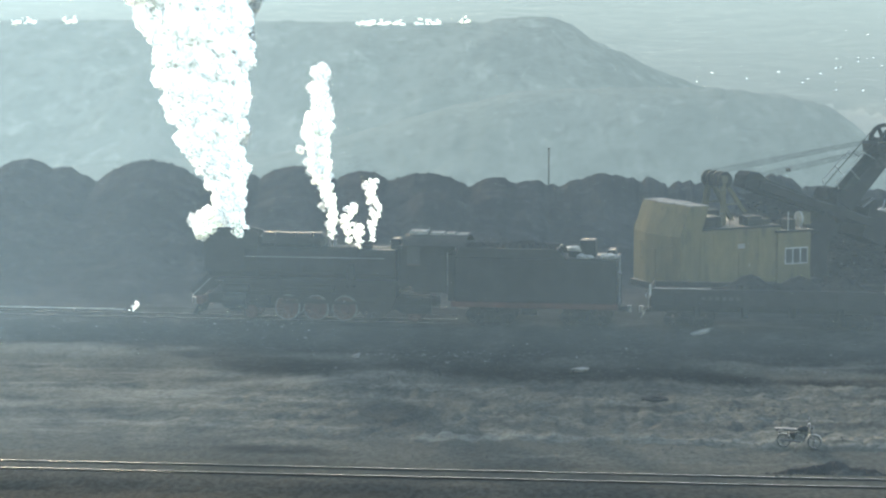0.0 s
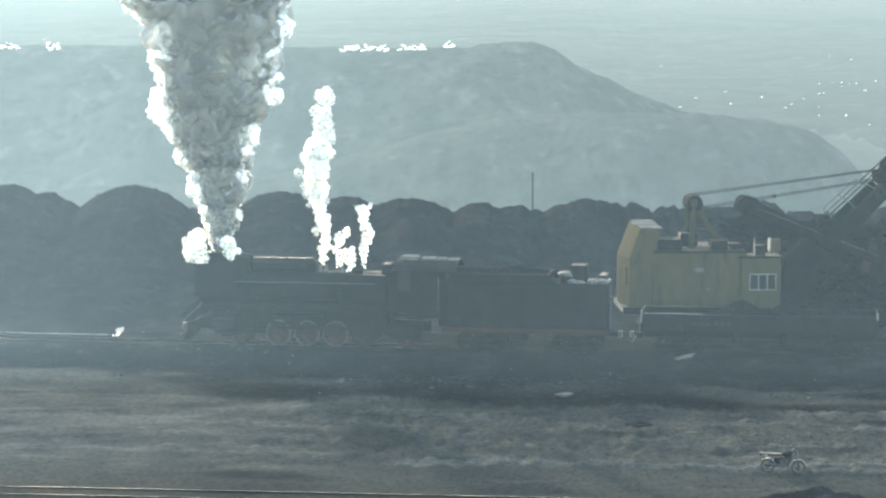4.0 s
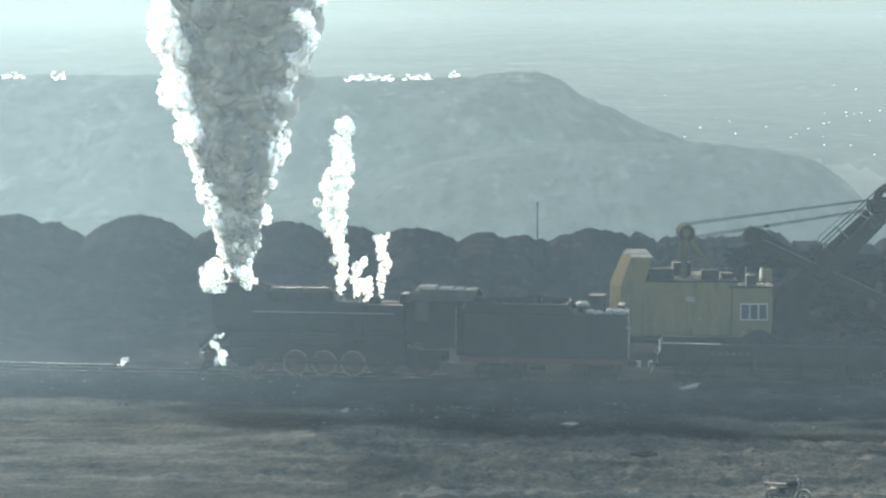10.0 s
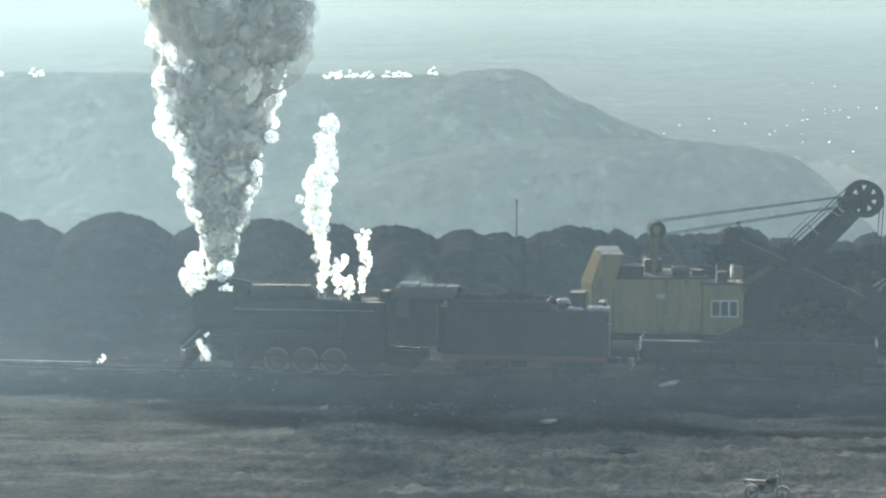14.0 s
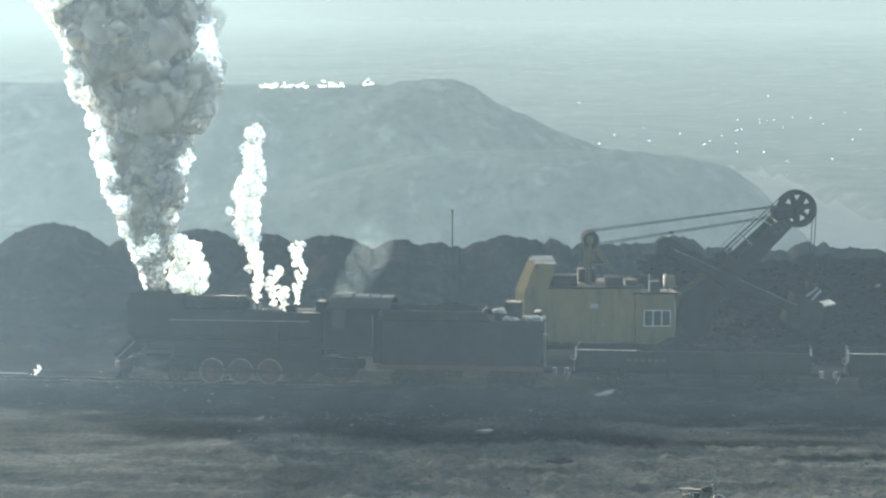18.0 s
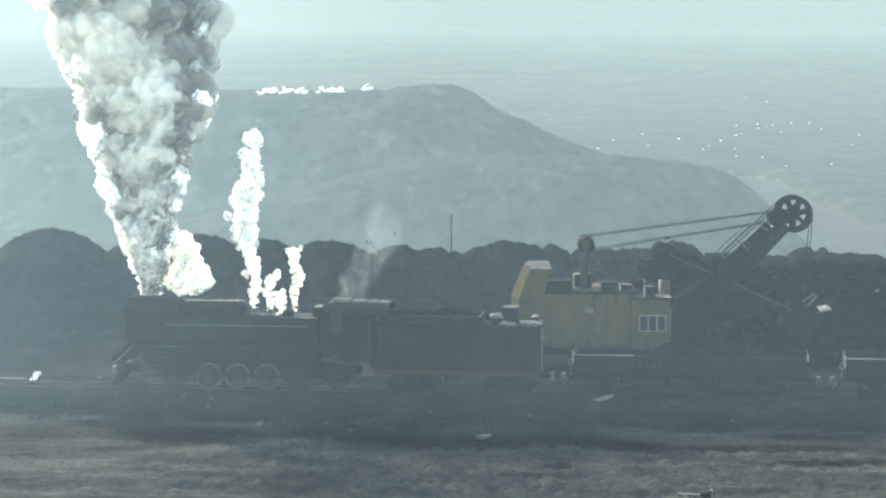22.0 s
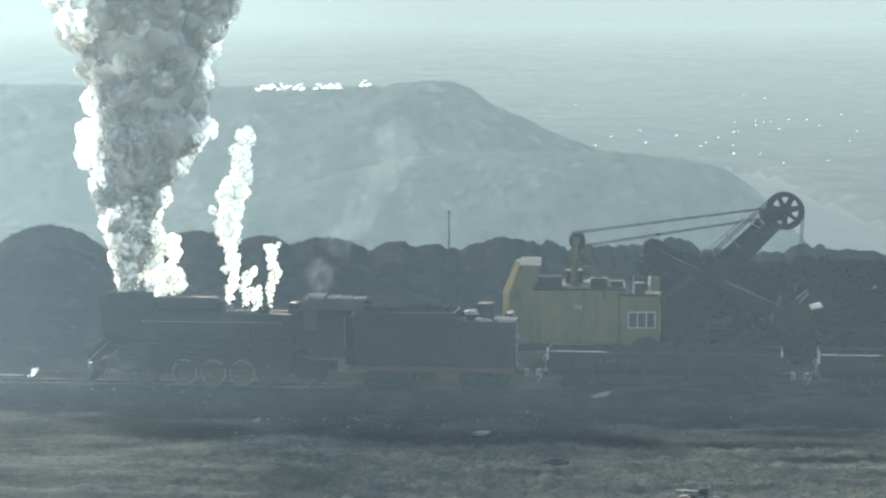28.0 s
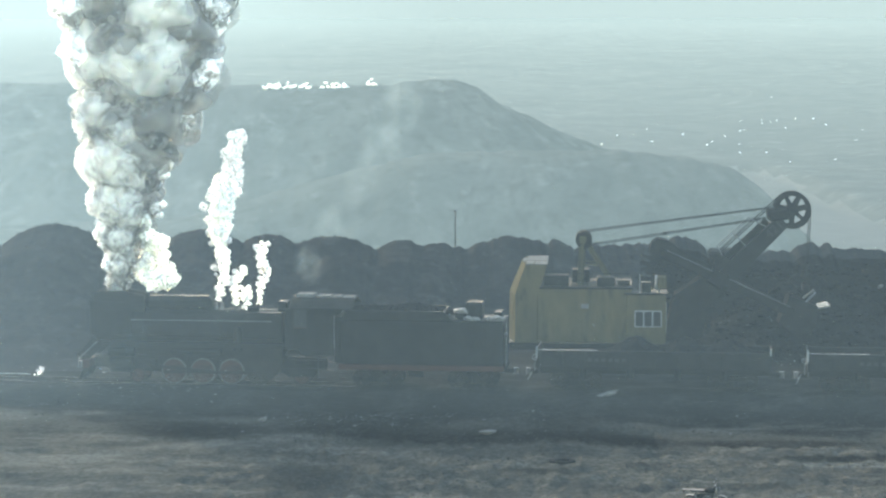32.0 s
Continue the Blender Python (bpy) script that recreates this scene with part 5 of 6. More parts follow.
# ---- the yard: motorcycle, pole, stones, tyre ----
def motorcycle(m):
    B = thing("motorcycle", m, "small dark motorcycle with chrome parts parked on dusty ground", "motorcycle")
    P = lambda name, bm, mt, label="", at=None, parent=None: part(name, bm, mt, parent or B, label, at)
    for x, name in ((-0.62, "rear_wheel"), (0.66, "front_wheel")):
        w = P(name, ring((0, 0, 0), 0.240, 0.018, 0.05, 28), M_CHROME, "spoked wheel with a bright rim", pose(x, 0, 0.29))
        P("tyre", ring((0, 0, 0), 0.29, 0.055, 0.09, 28), M_BIKE, "", None, w)
        P("hub", rod((0, -0.05, 0), (0, 0.05, 0), 0.07, 12), M_CHROME, "", None, w)
        for i in range(8):
            a = 2 * math.pi * i / 8
            P("spoke", rod((0, 0, 0), (0.23 * math.cos(a), 0, 0.23 * math.sin(a)), 0.008, 4), M_CHROME, "", None, w)
    P("frame", slab([(-0.35, 0.35), (-0.1, 0.68), (0.42, 0.78), (0.40, 0.70), (0.25, 0.30), (0.0, 0.24), (-0.25, 0.28)], -0.04, 0.04), M_BIKE)
    P("fuel_tank", lump(0.23, 3, 0.12, 3, 0.55), M_GREY, "rounded dark fuel tank with a light flash", pose(0.17, 0, 0.82))
    P("seat", box(-0.62, 0.0, -0.13, 0.13, 0.72, 0.82, 0.04), M_BIKE, "long black seat")
    e = P("engine", box(-0.12, 0.22, -0.13, 0.13, 0.28, 0.58, 0.05), M_STEEL, "finned alloy engine")
    for z in (0.46, 0.50, 0.54, 0.58):
        P("fin", box(-0.02, 0.22, -0.15, 0.15, z, z + 0.012, 0), M_CHROME, "", None, e)
    P("exhaust", rod((0.15, -0.17, 0.32), (-0.75, -0.19, 0.36), 0.045, 10, 0.055), M_CHROME, "long chrome exhaust")
    for y in (-0.09, 0.09):
        P("fork", rod((0.68, y, 0.30), (0.45, y, 0.98), 0.022, 8), M_CHROME, "front fork leg")
        P("rear_shock", rod((-0.60, y * 1.3, 0.32), (-0.40, y * 1.3, 0.70), 0.03, 8), M_CHROME)
        P("mirror_stem", rod((0.42, y * 3.4, 1.02), (0.38, y * 3.9, 1.20), 0.01, 6), M_CHROME)
        P("mirror", rod((0.37, y * 3.9, 1.22), (0.39, y * 3.9, 1.22), 0.06, 12), M_CHROME, "round mirror")
        P("indicator", rod((0.47, y * 1.6, 0.90), (0.53, y * 1.6, 0.90), 0.035, 8), M_TARP)
    P("handlebar", rod((0.40, -0.36, 1.02), (0.40, 0.36, 1.02), 0.015, 8), M_CHROME, "chrome handlebar")
    h = P("headlight", rod((0.46, 0, 0.90), (0.60, 0, 0.90), 0.07, 14, 0.09), M_BIKE, "round headlight")
    P("lens", rod((0.60, 0, 0.90), (0.61, 0, 0.90), 0.085, 14), M_TARP, "", None, h)
    for x, a0, a1, name in ((-0.62, 0.3, 2.6, "rear_mudguard"), (0.66, 0.5, 2.4, "front_mudguard")):
        bm = bmesh.new()
        last = None
        for a in np.linspace(a0, a1, 10):
            row = [bm.verts.new((0.33 * math.cos(a), y, 0.33 * math.sin(a))) for y in (-0.07, 0.07)]
            if last:
                bm.faces.new((last[0], last[1], row[1], row[0]))
            last = row
        bmesh.ops.solidify(bm, geom=bm.faces[:], thickness=0.01)
        P(name, bm, M_CHROME, "chrome mudguard", pose(x, 0, 0.29))
    r = P("rear_rack", box(-0.98, -0.58, -0.12, 0.12, 0.80, 0.82, 0.005), M_BIKE, "dark rear rack")
    P("rack_stay", rod((-0.95, 0.0, 0.80), (-0.62, 0.0, 0.45), 0.01, 6), M_CHROME, "", None, r)
    P("tail_light", box(-0.95, -0.89, -0.05, 0.05, 0.68, 0.76, 0.01), M_RED, "small red tail light")
    P("side_stand", rod((-0.05, -0.12, 0.28), (-0.1, -0.28, 0.0), 0.015, 6), M_CHROME)
    P("side_panel", box(-0.36, -0.12, -0.12, 0.12, 0.45, 0.66, 0.03), M_GREY)
    return B


motorcycle(pose(10.68, -31.2, height(10.68, -31.2) + 0.005, 0, 0, -14))

pole_z = height(0.45, 39)
PO = thing("utility_pole", pose(0.45, 39, pole_z - 0.4), "thin bare utility pole on the spoil ridge", "pole")
part("shaft", rod((0, 0, 0), (0, 0, 19.45 - 177 * 0.0742 - pole_z + 0.4), 0.055, 8, 0.04), M_WOOD, PO)
part("cap", rod((0, 0, 19.42 - 177 * 0.0742 - pole_z + 0.4), (0, 0, 19.52 - 177 * 0.0742 - pole_z + 0.4), 0.09, 8), M_GREY, PO, "small insulator at the top")

# a low pile of coal waste beside the near track
pile = bmesh.new()
bmesh.ops.create_grid(pile, x_segments=44, y_segments=24, size=1)
for v in pile.verts:
    x, y = v.co.x * 2.6, v.co.y * 1.3
    d = max(0, 1 - (x / 2.5) ** 2 - (y / 1.25) ** 2)
    v.co = (x, y, -0.12 + 0.47 * d ** 0.8 * (1 + 0.8 * noise.noise((x * 1.1, y * 1.1, 3))) + 0.12 * d ** 0.3 * noise.noise((x * 4, y * 4, 7)))
solo("waste_mound", pile, M_BANK, pose(11.3, -37.0, height(11.3, -37.0)), "low lumpy mound of dark coal waste by the track", "mound")

# a worn-out tyre and pale slabs lying about
tz = height(5.2, -20.2)
solo("tyre", ring((0, 0, 0), 0.60, 0.24, 0.16, 32), M_HEAP, pose(5.2, -20.2, tz + 0.10, 88, 0, 10), "worn-out black lorry tyre lying flat on the ground", "tyre")


def stone(x, y, r, flat, turn, material, label, tilt=0, name="stone", group="pale stones about the yard", long=1.0):
    bm = lump(r, int(abs(x * 37 + y * 11)) % 97, 0.55, 2, flat)
    for v in bm.verts:
        v.co.x *= long
    solo(name, bm, material, pose(x, y, height(x, y) + r * flat * 0.35, 0, tilt, turn), label, "stone", group)


stone(8.2, -3.7, 0.36, 0.35, 12, M_SHALE, "long pale slab of shale on the dark bank", -14, "shale_slab", "", 1.7)
stone(1.9, -12.9, 0.30, 0.45, 5, M_SHALE, "pale rounded slab of shale on dark ground", -4, "shale_slab", "", 1.5)
stone(-9.3, -9.6, 0.20, 0.5, 50, M_SHALE, "pale tilted slab of shale among coal lumps", -35, "shale_slab", "", 1.4)
random.seed(5)
for k in range(70):
    x, v = random.uniform(-30, 26), random.choice((random.uniform(-11, -4), random.uniform(-30, -8), random.uniform(-8, -4)))
    if k < 25:
        x, v = random.uniform(-26, -13), random.uniform(-7, 1.5)
    elif k < 45:
        x, v = random.uniform(-9, 3), random.uniform(-12, -7)
    y = v - x * math.tan(radians(-LEAN))
    if -1.6 < v < 1.6:
        v += 3.4
        y += 3.4
    stone(x, y, random.uniform(0.03, 0.09), random.uniform(0.3, 0.6), random.uniform(0, 180), M_SHALE if random.random() < 0.25 else M_HEAP, "small pale stone on coal dust", random.uniform(-20, 20))
# blocks on the coal face
for k in range(80):
    x, y = random.uniform(15.5, 30), random.uniform(12, 31)
    r = random.uniform(0.14, 0.5) if k % 9 else random.uniform(0.3, 0.6)
    # the small pale blocks put the coal's sparkle into colour
    stone(x, y, r, random.uniform(0.45, 0.8), random.uniform(0, 180), M_SHALE if r < 0.22 and random.random() < 0.3 else M_FACE, "angular block on the broken coal face", random.uniform(-30, 30), "coal_block", "blocks on the coal face")


def gravel(name, n, place, size, material, label, flat=0.7):
    """Many small uneven lumps as one sheet of stuff."""
    verts, faces = [], []
    base = [(1, 0, 0), (-1, 0, 0), (0, 1, 0), (0, -1, 0), (0, 0, 1), (0, 0, -1)]
    tri = [(0, 2, 4), (2, 1, 4), (1, 3, 4), (3, 0, 4), (2, 0, 5), (1, 2, 5), (3, 1, 5), (0, 3, 5)]
    for _ in range(n):
        x, y = place()
        s, a = random.uniform(*size) * random.uniform(0.5, 1), random.uniform(0, 6.28)
        z, o = height(x, y) + s * 0.25, len(verts)
        for bx, by, bz in base:
            k = s * random.uniform(0.65, 1.25)
            verts.append((x + k * (bx * math.cos(a) - by * math.sin(a)), y + k * (bx * math.sin(a) + by * math.cos(a)), z + k * flat * bz))
        faces += [tuple(o + i for i in f) for f in tri]
    me = bpy.data.meshes.new(name)
    me.from_pydata(verts, [], faces)
    me.materials.append(material)
    tagged(new(name, me), label, "gravel", "", "stuff")


def bank():
    x, v = random.uniform(-32, 32), random.gauss(-6, 2.6)
    return x, v - x * math.tan(radians(-LEAN))


gravel("bank_gravel", 2500, bank, (0.03, 0.12), M_BANK, "loose coal lumps and clods on the bank", 0.4)
# pale chips: partly stones, partly glints put into colour
gravel("pale_chips", 60, lambda: (random.uniform(-30, -12), random.uniform(-5, 4.5)) if random.random() < 0.6 else (random.uniform(-8, 6), random.uniform(-13, -8)), (0.015, 0.05), M_TARP, "pale stone chips, some in place of glints, on the coal dust")
gravel("yard_gravel", 2500, lambda: (random.uniform(-30, 28), random.uniform(-45, -8)), (0.02, 0.07), M_GROUND, "scattered clods on the yard")
gravel("mound_lumps", 260, lambda: (random.gauss(11.0, 1.1), random.gauss(-36.9, 0.5)), (0.04, 0.13), M_BANK, "lumps of coal waste round the mound", 0.9)
gravel("churned_clods", 6000, lambda: (random.uniform(-8, 27), random.gauss(-22, 6)), (0.025, 0.085), M_CLOD, "dry clods turned up on the churned yard", 0.6)
gravel("bank_glints", 300, lambda: (random.uniform(-30, -12), random.uniform(-6, 4.0)) if random.random() < 0.5 else (random.gauss(-5, 3), random.uniform(-11, -6)), (0.02, 0.075), M_GLINT, "broken coal glinting on the bank", 0.7)
gravel("face_glints", 320, lambda: (random.gauss(18.5, 2.8), random.uniform(9, 19)), (0.02, 0.065), M_GLINT, "shining broken coal under the shovel", 0.8)
gravel("face_rubble", 4000, lambda: (random.uniform(13, 34), random.uniform(10, 32)), (0.06, 0.34), M_FACE, "loose rubble on the coal face", 0.5)
gravel("ridge_rubble", 3500, lambda: (random.uniform(-38, 34), random.uniform(12, 37)), (0.05, 0.16), M_HEAP, "loose clods on the spoil heaps", 0.3)

# pale pipe added in place of a trackside glint, steaming at its end
SP = thing("glint_line_pipe", TRACK @ pose(-23.4, 1.62, 0.03), "thin pale pipe added in place of a glint beside the railway", "pipe")
for i in range(4):
    part("pipe_length", rod((-6.0 * i, 0.03 * (i % 2), 0.02), (-6.0 * i - 6.0, 0.03 * ((i + 1) % 2), 0.02), 0.026, 8), M_PIPE, SP)
    part("pipe_joint", rod((-6.0 * i - 0.15, 0.03 * (i % 2), 0.02), (-6.0 * i, 0.03 * (i % 2), 0.02), 0.045, 8), M_STEEL, SP)
    part("pipe_rest", box(-6.0 * i - 3.1, -6.0 * i - 2.9, -0.2, 0.2, -0.30, -0.02, 0.01), M_WOOD, SP)


# dry weeds on the edge of the churned earth
verts, faces = [], []
random.seed(9)
for k in range(120):
    x, y = random.gauss(-5.2, 2.4), random.uniform(-15, -8.5)
    z, h, a, o = height(x, y), random.uniform(0.08, 0.35), random.uniform(0, 6.28), len(verts)
    dx, dy, w = 0.25 * h * math.cos(a), 0.25 * h * math.sin(a), 0.012
    verts += [(x - w, y, z), (x + w, y, z), (x + dx * 0.4 + w, y + dy * 0.4, z + 0.6 * h), (x + dx * 0.4 - w, y + dy * 0.4, z + 0.6 * h), (x + dx, y + dy, z + h)]
    faces += [(o, o + 1, o + 2, o + 3), (o + 3, o + 2, o + 4)]
weeds = bpy.data.meshes.new("dry_weeds")
weeds.from_pydata(verts, [], faces)
weeds.materials.append(M_BANK)
tagged(new("dry_weeds", weeds), "sparse dry weeds standing in coal dust", "weeds", "", "stuff")


# ---- smoke and steam: rigid puffs that climb, each into the place of the next ----
def puff_mesh(name, seed, sub, material, rough=0.30, fine=1.0, mid=1.0):
    """A billow of radius 1, lobed at three scales."""
    bm = bmesh.new()
    bmesh.ops.create_icosphere(bm, subdivisions=sub, radius=1)
    o = Vector((seed * 5.3, seed * 1.7, 2.0))
    for v in bm.verts:
        p = v.co.copy()
        k = 1 + rough * (0.9 * noise.noise(p * 1.1 + o) + 1.0 * (abs(noise.noise(p * 1.9 + o)) - 0.2) + mid * 0.60 * (abs(noise.noise(p * 4.2 + o)) - 0.2) + mid * (0.5 + 0.5 * fine) * 0.34 * (abs(noise.noise(p * 9.0 + o)) - 0.2) + fine * 0.14 * noise.noise(p * 19 + o))
        v.co = p * k
    return mesh_of(name, bm, material, True)


CORES = [puff_mesh("smoke_core", s, 5, M_SMOKE, 0.34, 0.1, 0.5) for s in range(4)]
PALES = [puff_mesh("pale_core", s + 5, 5, M_PALE, 0.34, 0.1, 0.5) for s in range(4)]
EDGES = [puff_mesh("smoke_billow", 10 + s, 5, M_FRINGE, 0.36) for s in range(5)]
WHITES = [puff_mesh("steam_billow", 20 + s, 5, M_STEAM, 0.42) for s in range(5)]
WISPS = [puff_mesh("steam_wisp", 30 + s, 4, M_WISP, 0.35, 0.3) for s in range(4)]
FAINTS = [puff_mesh("faint_wisp", 40 + s, 4, M_FAINT, 0.25, 0.0) for s in range(3)]
climbing = []    # puffs: the puff, where it starts, where it ends, its size, its turn, seconds of one climb, its delay


def climb(name, meshes, parent, a, b, size, period, delay, label="", squash=1.0):
    ob = part(name, meshes[random.randrange(len(meshes))], None, parent, label)
    ob.scale = (size, size, size * squash)
    climbing.append((ob, Vector(a), Vector(b), [random.uniform(-40, 40) for _ in range(3)], period, delay))
    return ob


def column(P, name, heights, centre, radius, period, layers):
    """A column of puffs under P. layers: (name, meshes, puffs a level, distance from the axis, size, wander, first and last degree round the axis)."""
    for j, (h0, h1) in enumerate(zip(heights, heights[1:])):
        for i, (nm, meshes, n, off, size, wander, d0, d1) in enumerate(layers):
            for k in range(n):
                a = radians(d0 + (d1 - d0) * (k + 0.5 + 0.35 * noise.noise((h0, k * 2.3, i)) + 0.25 * (j % 2)) / n)
                o = off * (1 + wander * noise.noise((h0 * 0.9, k * 3.7, i * 2.1)))
                z0 = random.uniform(-0.3, 0.3) * (h1 - h0)
                p = [Vector((centre(h) + radius(h) * o * math.cos(a), radius(h) * o * math.sin(a), h + z0)) for h in (h0, h1)]
                climb(nm, meshes, P, p[0], p[1], radius(h0) * size * random.uniform(0.6, 1.35), period, random.uniform(0, period))


# the chimney's smoke: billows roll out of the column's heart, climb on its outside and are drawn in again higher up
PLUME = thing("smoke_plume", TRACK @ pose(-15.8, 0, 5.0), "tall grey smoke plume with white billows for its backlit edges", "smoke")
SPEED = 3.3      # metres a second up the column
BANDS = ((-0.5, 1.6), (0.5, 3.2), (1.9, 5.2), (3.6, 7.6), (5.6, 10.2), (8.0, 13.4), (10.8, 16.8), (13.8, 20.0))
# how far the pale billows come out of the smoke: seconds, share
PALENESS = ((0, 0), (17, 0.05), (19, 0.3), (20.5, 0.55), (22.5, 0.8), (23.5, 1), (25, 0.9), (27.5, 0.3), (29, 0.5), (30, 0.7), (32, 0.8))
rolling_up = []  # billows of the plume: the billow, its band, its distance from the axis, degrees round the axis from and to, its delay, whether pale


def plume_radius(h, t):
    r = 0.42 + 0.27 * min(h, 6) + 0.20 * max(0, h - 6)
    return max(0.25, r * (1 + min(1, h / 3) * (0.36 * noise.noise((0.28 * (h - SPEED * t), 3, 1)) + 0.10 * noise.noise((0.9 * (h - SPEED * t), 7, 1)))))


def plume_centre(h, t):
    return min(1, max(0, h) / 5) * (0.12 * h * noise.noise((0.20 * (h - SPEED * t), 11, 5)) + 0.30 * noise.noise((0.55 * (h - SPEED * t), 13, 5)))


for h0, h1 in BANDS:
    r = 0.42 + 0.24 * (h0 + h1) / 2
    # white billows behind and to the left put the sunlit rim into colour
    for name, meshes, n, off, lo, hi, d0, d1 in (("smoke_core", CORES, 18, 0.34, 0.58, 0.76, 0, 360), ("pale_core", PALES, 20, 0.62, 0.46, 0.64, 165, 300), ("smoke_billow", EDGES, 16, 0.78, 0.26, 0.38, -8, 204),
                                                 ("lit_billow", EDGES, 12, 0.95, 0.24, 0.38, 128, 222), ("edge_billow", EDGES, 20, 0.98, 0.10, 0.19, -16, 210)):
        for k in range(n):
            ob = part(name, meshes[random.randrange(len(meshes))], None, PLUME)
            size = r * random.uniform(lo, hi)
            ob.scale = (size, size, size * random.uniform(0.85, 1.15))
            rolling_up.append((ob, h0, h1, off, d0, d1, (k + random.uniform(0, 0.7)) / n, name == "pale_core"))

# a first burst of white steam before the smoke, which soon climbs away
rise = [-0.2]
while rise[-1] < 17:
    rise.append(rise[-1] + 0.42 + 0.05 * rise[-1])
before = len(climbing)
column(PLUME, "burst", rise, lambda h: 0.22 * math.sin(h * 0.8) * min(1, h / 3) - 0.03 * h, lambda h: 0.50 + 0.165 * h, 0.9,
       (("white_billow", EDGES, 6, 0.66, 0.52, 0.3, 170, 370), ("small_billow", EDGES, 7, 1.05, 0.30, 0.4, 130, 410)))
BURST = {c[0] for c in climbing[before:]}
RISE = ((0, 0), (2.5, 0), (3.0, 3), (4.4, 19), (6, 28), (32, 34))

# steam round the chimney casing, first before it, later behind it
FRONT = thing("front_steam", TRACK @ pose(-16.9, -0.5, 4.6), "white steam curling round the chimney casing", "steam")
for k in range(22):
    p = Vector((random.uniform(-0.7, 0.3) if k % 6 else random.uniform(1.2, 1.7), random.uniform(-0.3, 0.5), random.uniform(-0.3, 1.0)))
    climb(*(("steam_billow", WHITES) if k < 17 else ("steam_wisp", WISPS)), FRONT, p, p + Vector((random.uniform(-0.3, 0.1), 0.1, 0.45)), random.uniform(0.2, 0.42), 1.2, random.uniform(0, 1.2))
BEHIND = thing("casing_steam", TRACK @ pose(-14.3, 0.3, 5.0), "low white steam drifting behind the chimney", "steam")
for k in range(32):
    h = random.uniform(0, 1) ** 1.5 * 2.6
    p = Vector((random.uniform(-0.8, 1.1) * (1 - 0.2 * h) + 0.1 * h, random.uniform(-0.3, 0.4), h))
    climb(*(("steam_billow", WHITES) if k < 26 else ("steam_wisp", WISPS)), BEHIND, p, p + Vector((0.25, 0, 0.45)), random.uniform(0.22, 0.48), 1.1, random.uniform(0, 1.1))
# leaks at the cylinders, and the haze over the cab roof
DRAIN = thing("cylinder_steam", TRACK @ pose(-16.6, -1.25, 0.7), "wisps of steam leaking from the front cylinder", "steam")
for k in range(11):
    p = Vector((random.uniform(-0.12, 0.12) + 0.25 * math.sin(k * 0.7), random.uniform(-0.7, -0.4), 0.02 + 0.15 * k))
    climb("steam_billow" if k % 4 else "steam_wisp", WHITES if k % 4 else WISPS, DRAIN, p, p + Vector((0.06, 0, 0.2)), (0.18 - 0.009 * k) * random.uniform(0.7, 1.1), 0.9, random.uniform(0, 0.9), squash=1.5)
LEAK = thing("leaking_steam", TRACK @ pose(-14.9, -1.3, 0.9), "faint bluish steam drifting before the boiler", "steam")
for k in range(4):
    p = Vector((-0.9 + 0.6 * k + random.uniform(-0.2, 0.2), -0.75, 0.6 * k))
    climb("steam_wisp", FAINTS, LEAK, p, p + Vector((0.2, 0, 0.35)), random.uniform(0.5, 0.75), 1.7, random.uniform(0, 1.7))
CABHAZE = thing("cab_steam", TRACK @ pose(-4.6, 0.2, 4.9), "thin pale steam drifting off the cab roof", "steam")
for k in range(5):
    h = 1.75 * k
    p = Vector((-1.2 + 0.48 * h + random.uniform(-0.4, 0.4), random.uniform(-0.4, 0.4), h))
    climb("steam_wisp", FAINTS, CABHAZE, p, p + Vector((0.3, 0, 0.5)), 0.66 + 0.08 * k, 1.6, 0.4 * k % 1.6, squash=1.5)

# the safety valves
VALVE = thing("safety_valve_steam", TRACK @ pose(-10.2, -0.15, 4.3), "tall thin jet of white steam from the safety valves", "steam")
column(VALVE, "jet", list(np.arange(0.1, 6.8, 0.30)), lambda h: 0.20 * math.sin(h * 1.05) * min(1, h / 2) - 0.02 * h, lambda h: 0.13 + 0.115 * h ** 0.8, 0.5,
       (("steam_billow", WHITES, 3, 0.45, 0.64, 0.9, 0, 360), ("small_billow", WHITES, 2, 1.0, 0.24, 0.9, 0, 360), ("steam_wisp", WISPS, 1, 1.2, 0.5, 0.9, 0, 360)))
column(VALVE, "jet_top", list(np.arange(6.4, 9.6, 0.5)), lambda h: 0.10 * math.sin(h * 1.2) + 0.10 * (h - 6.4), lambda h: 0.72 - 0.03 * h, 0.5, (("steam_wisp", WISPS, 4, 0.7, 0.62, 0.8, 0, 360),))
for x, y, z, top, w, lab in ((-9.2, -0.3, 4.2, 2.2, 0.16, "wisps of steam round the whistle"), (-7.9, -0.3, 4.2, 3.6, 0.13, "thin wavering steam from the generator exhaust"), (-8.6, -0.2, 4.0, 1.4, 0.2, "small curl of steam on the boiler")):
    W = thing("exhaust_steam", TRACK @ pose(x, y, z), lab, "steam", "steam wisps along the boiler")
    column(W, "jet", list(np.arange(0.05, top, 0.17)), lambda h: (0.16 * math.sin(h * 1.9 + x) + 0.10 * math.sin(h * 4.3)) * min(1, h) + 0.05 * h, lambda h: w + 0.05 * h, 0.6,
           (("steam_billow", WHITES, 2, 0.6, 0.50, 1.0, 0, 360), ("small_billow", WHITES, 1, 1.5, 0.3, 0.7, 0, 360), ("steam_wisp", WISPS, 1, 1.2, 0.6, 0.9, 0, 360)))
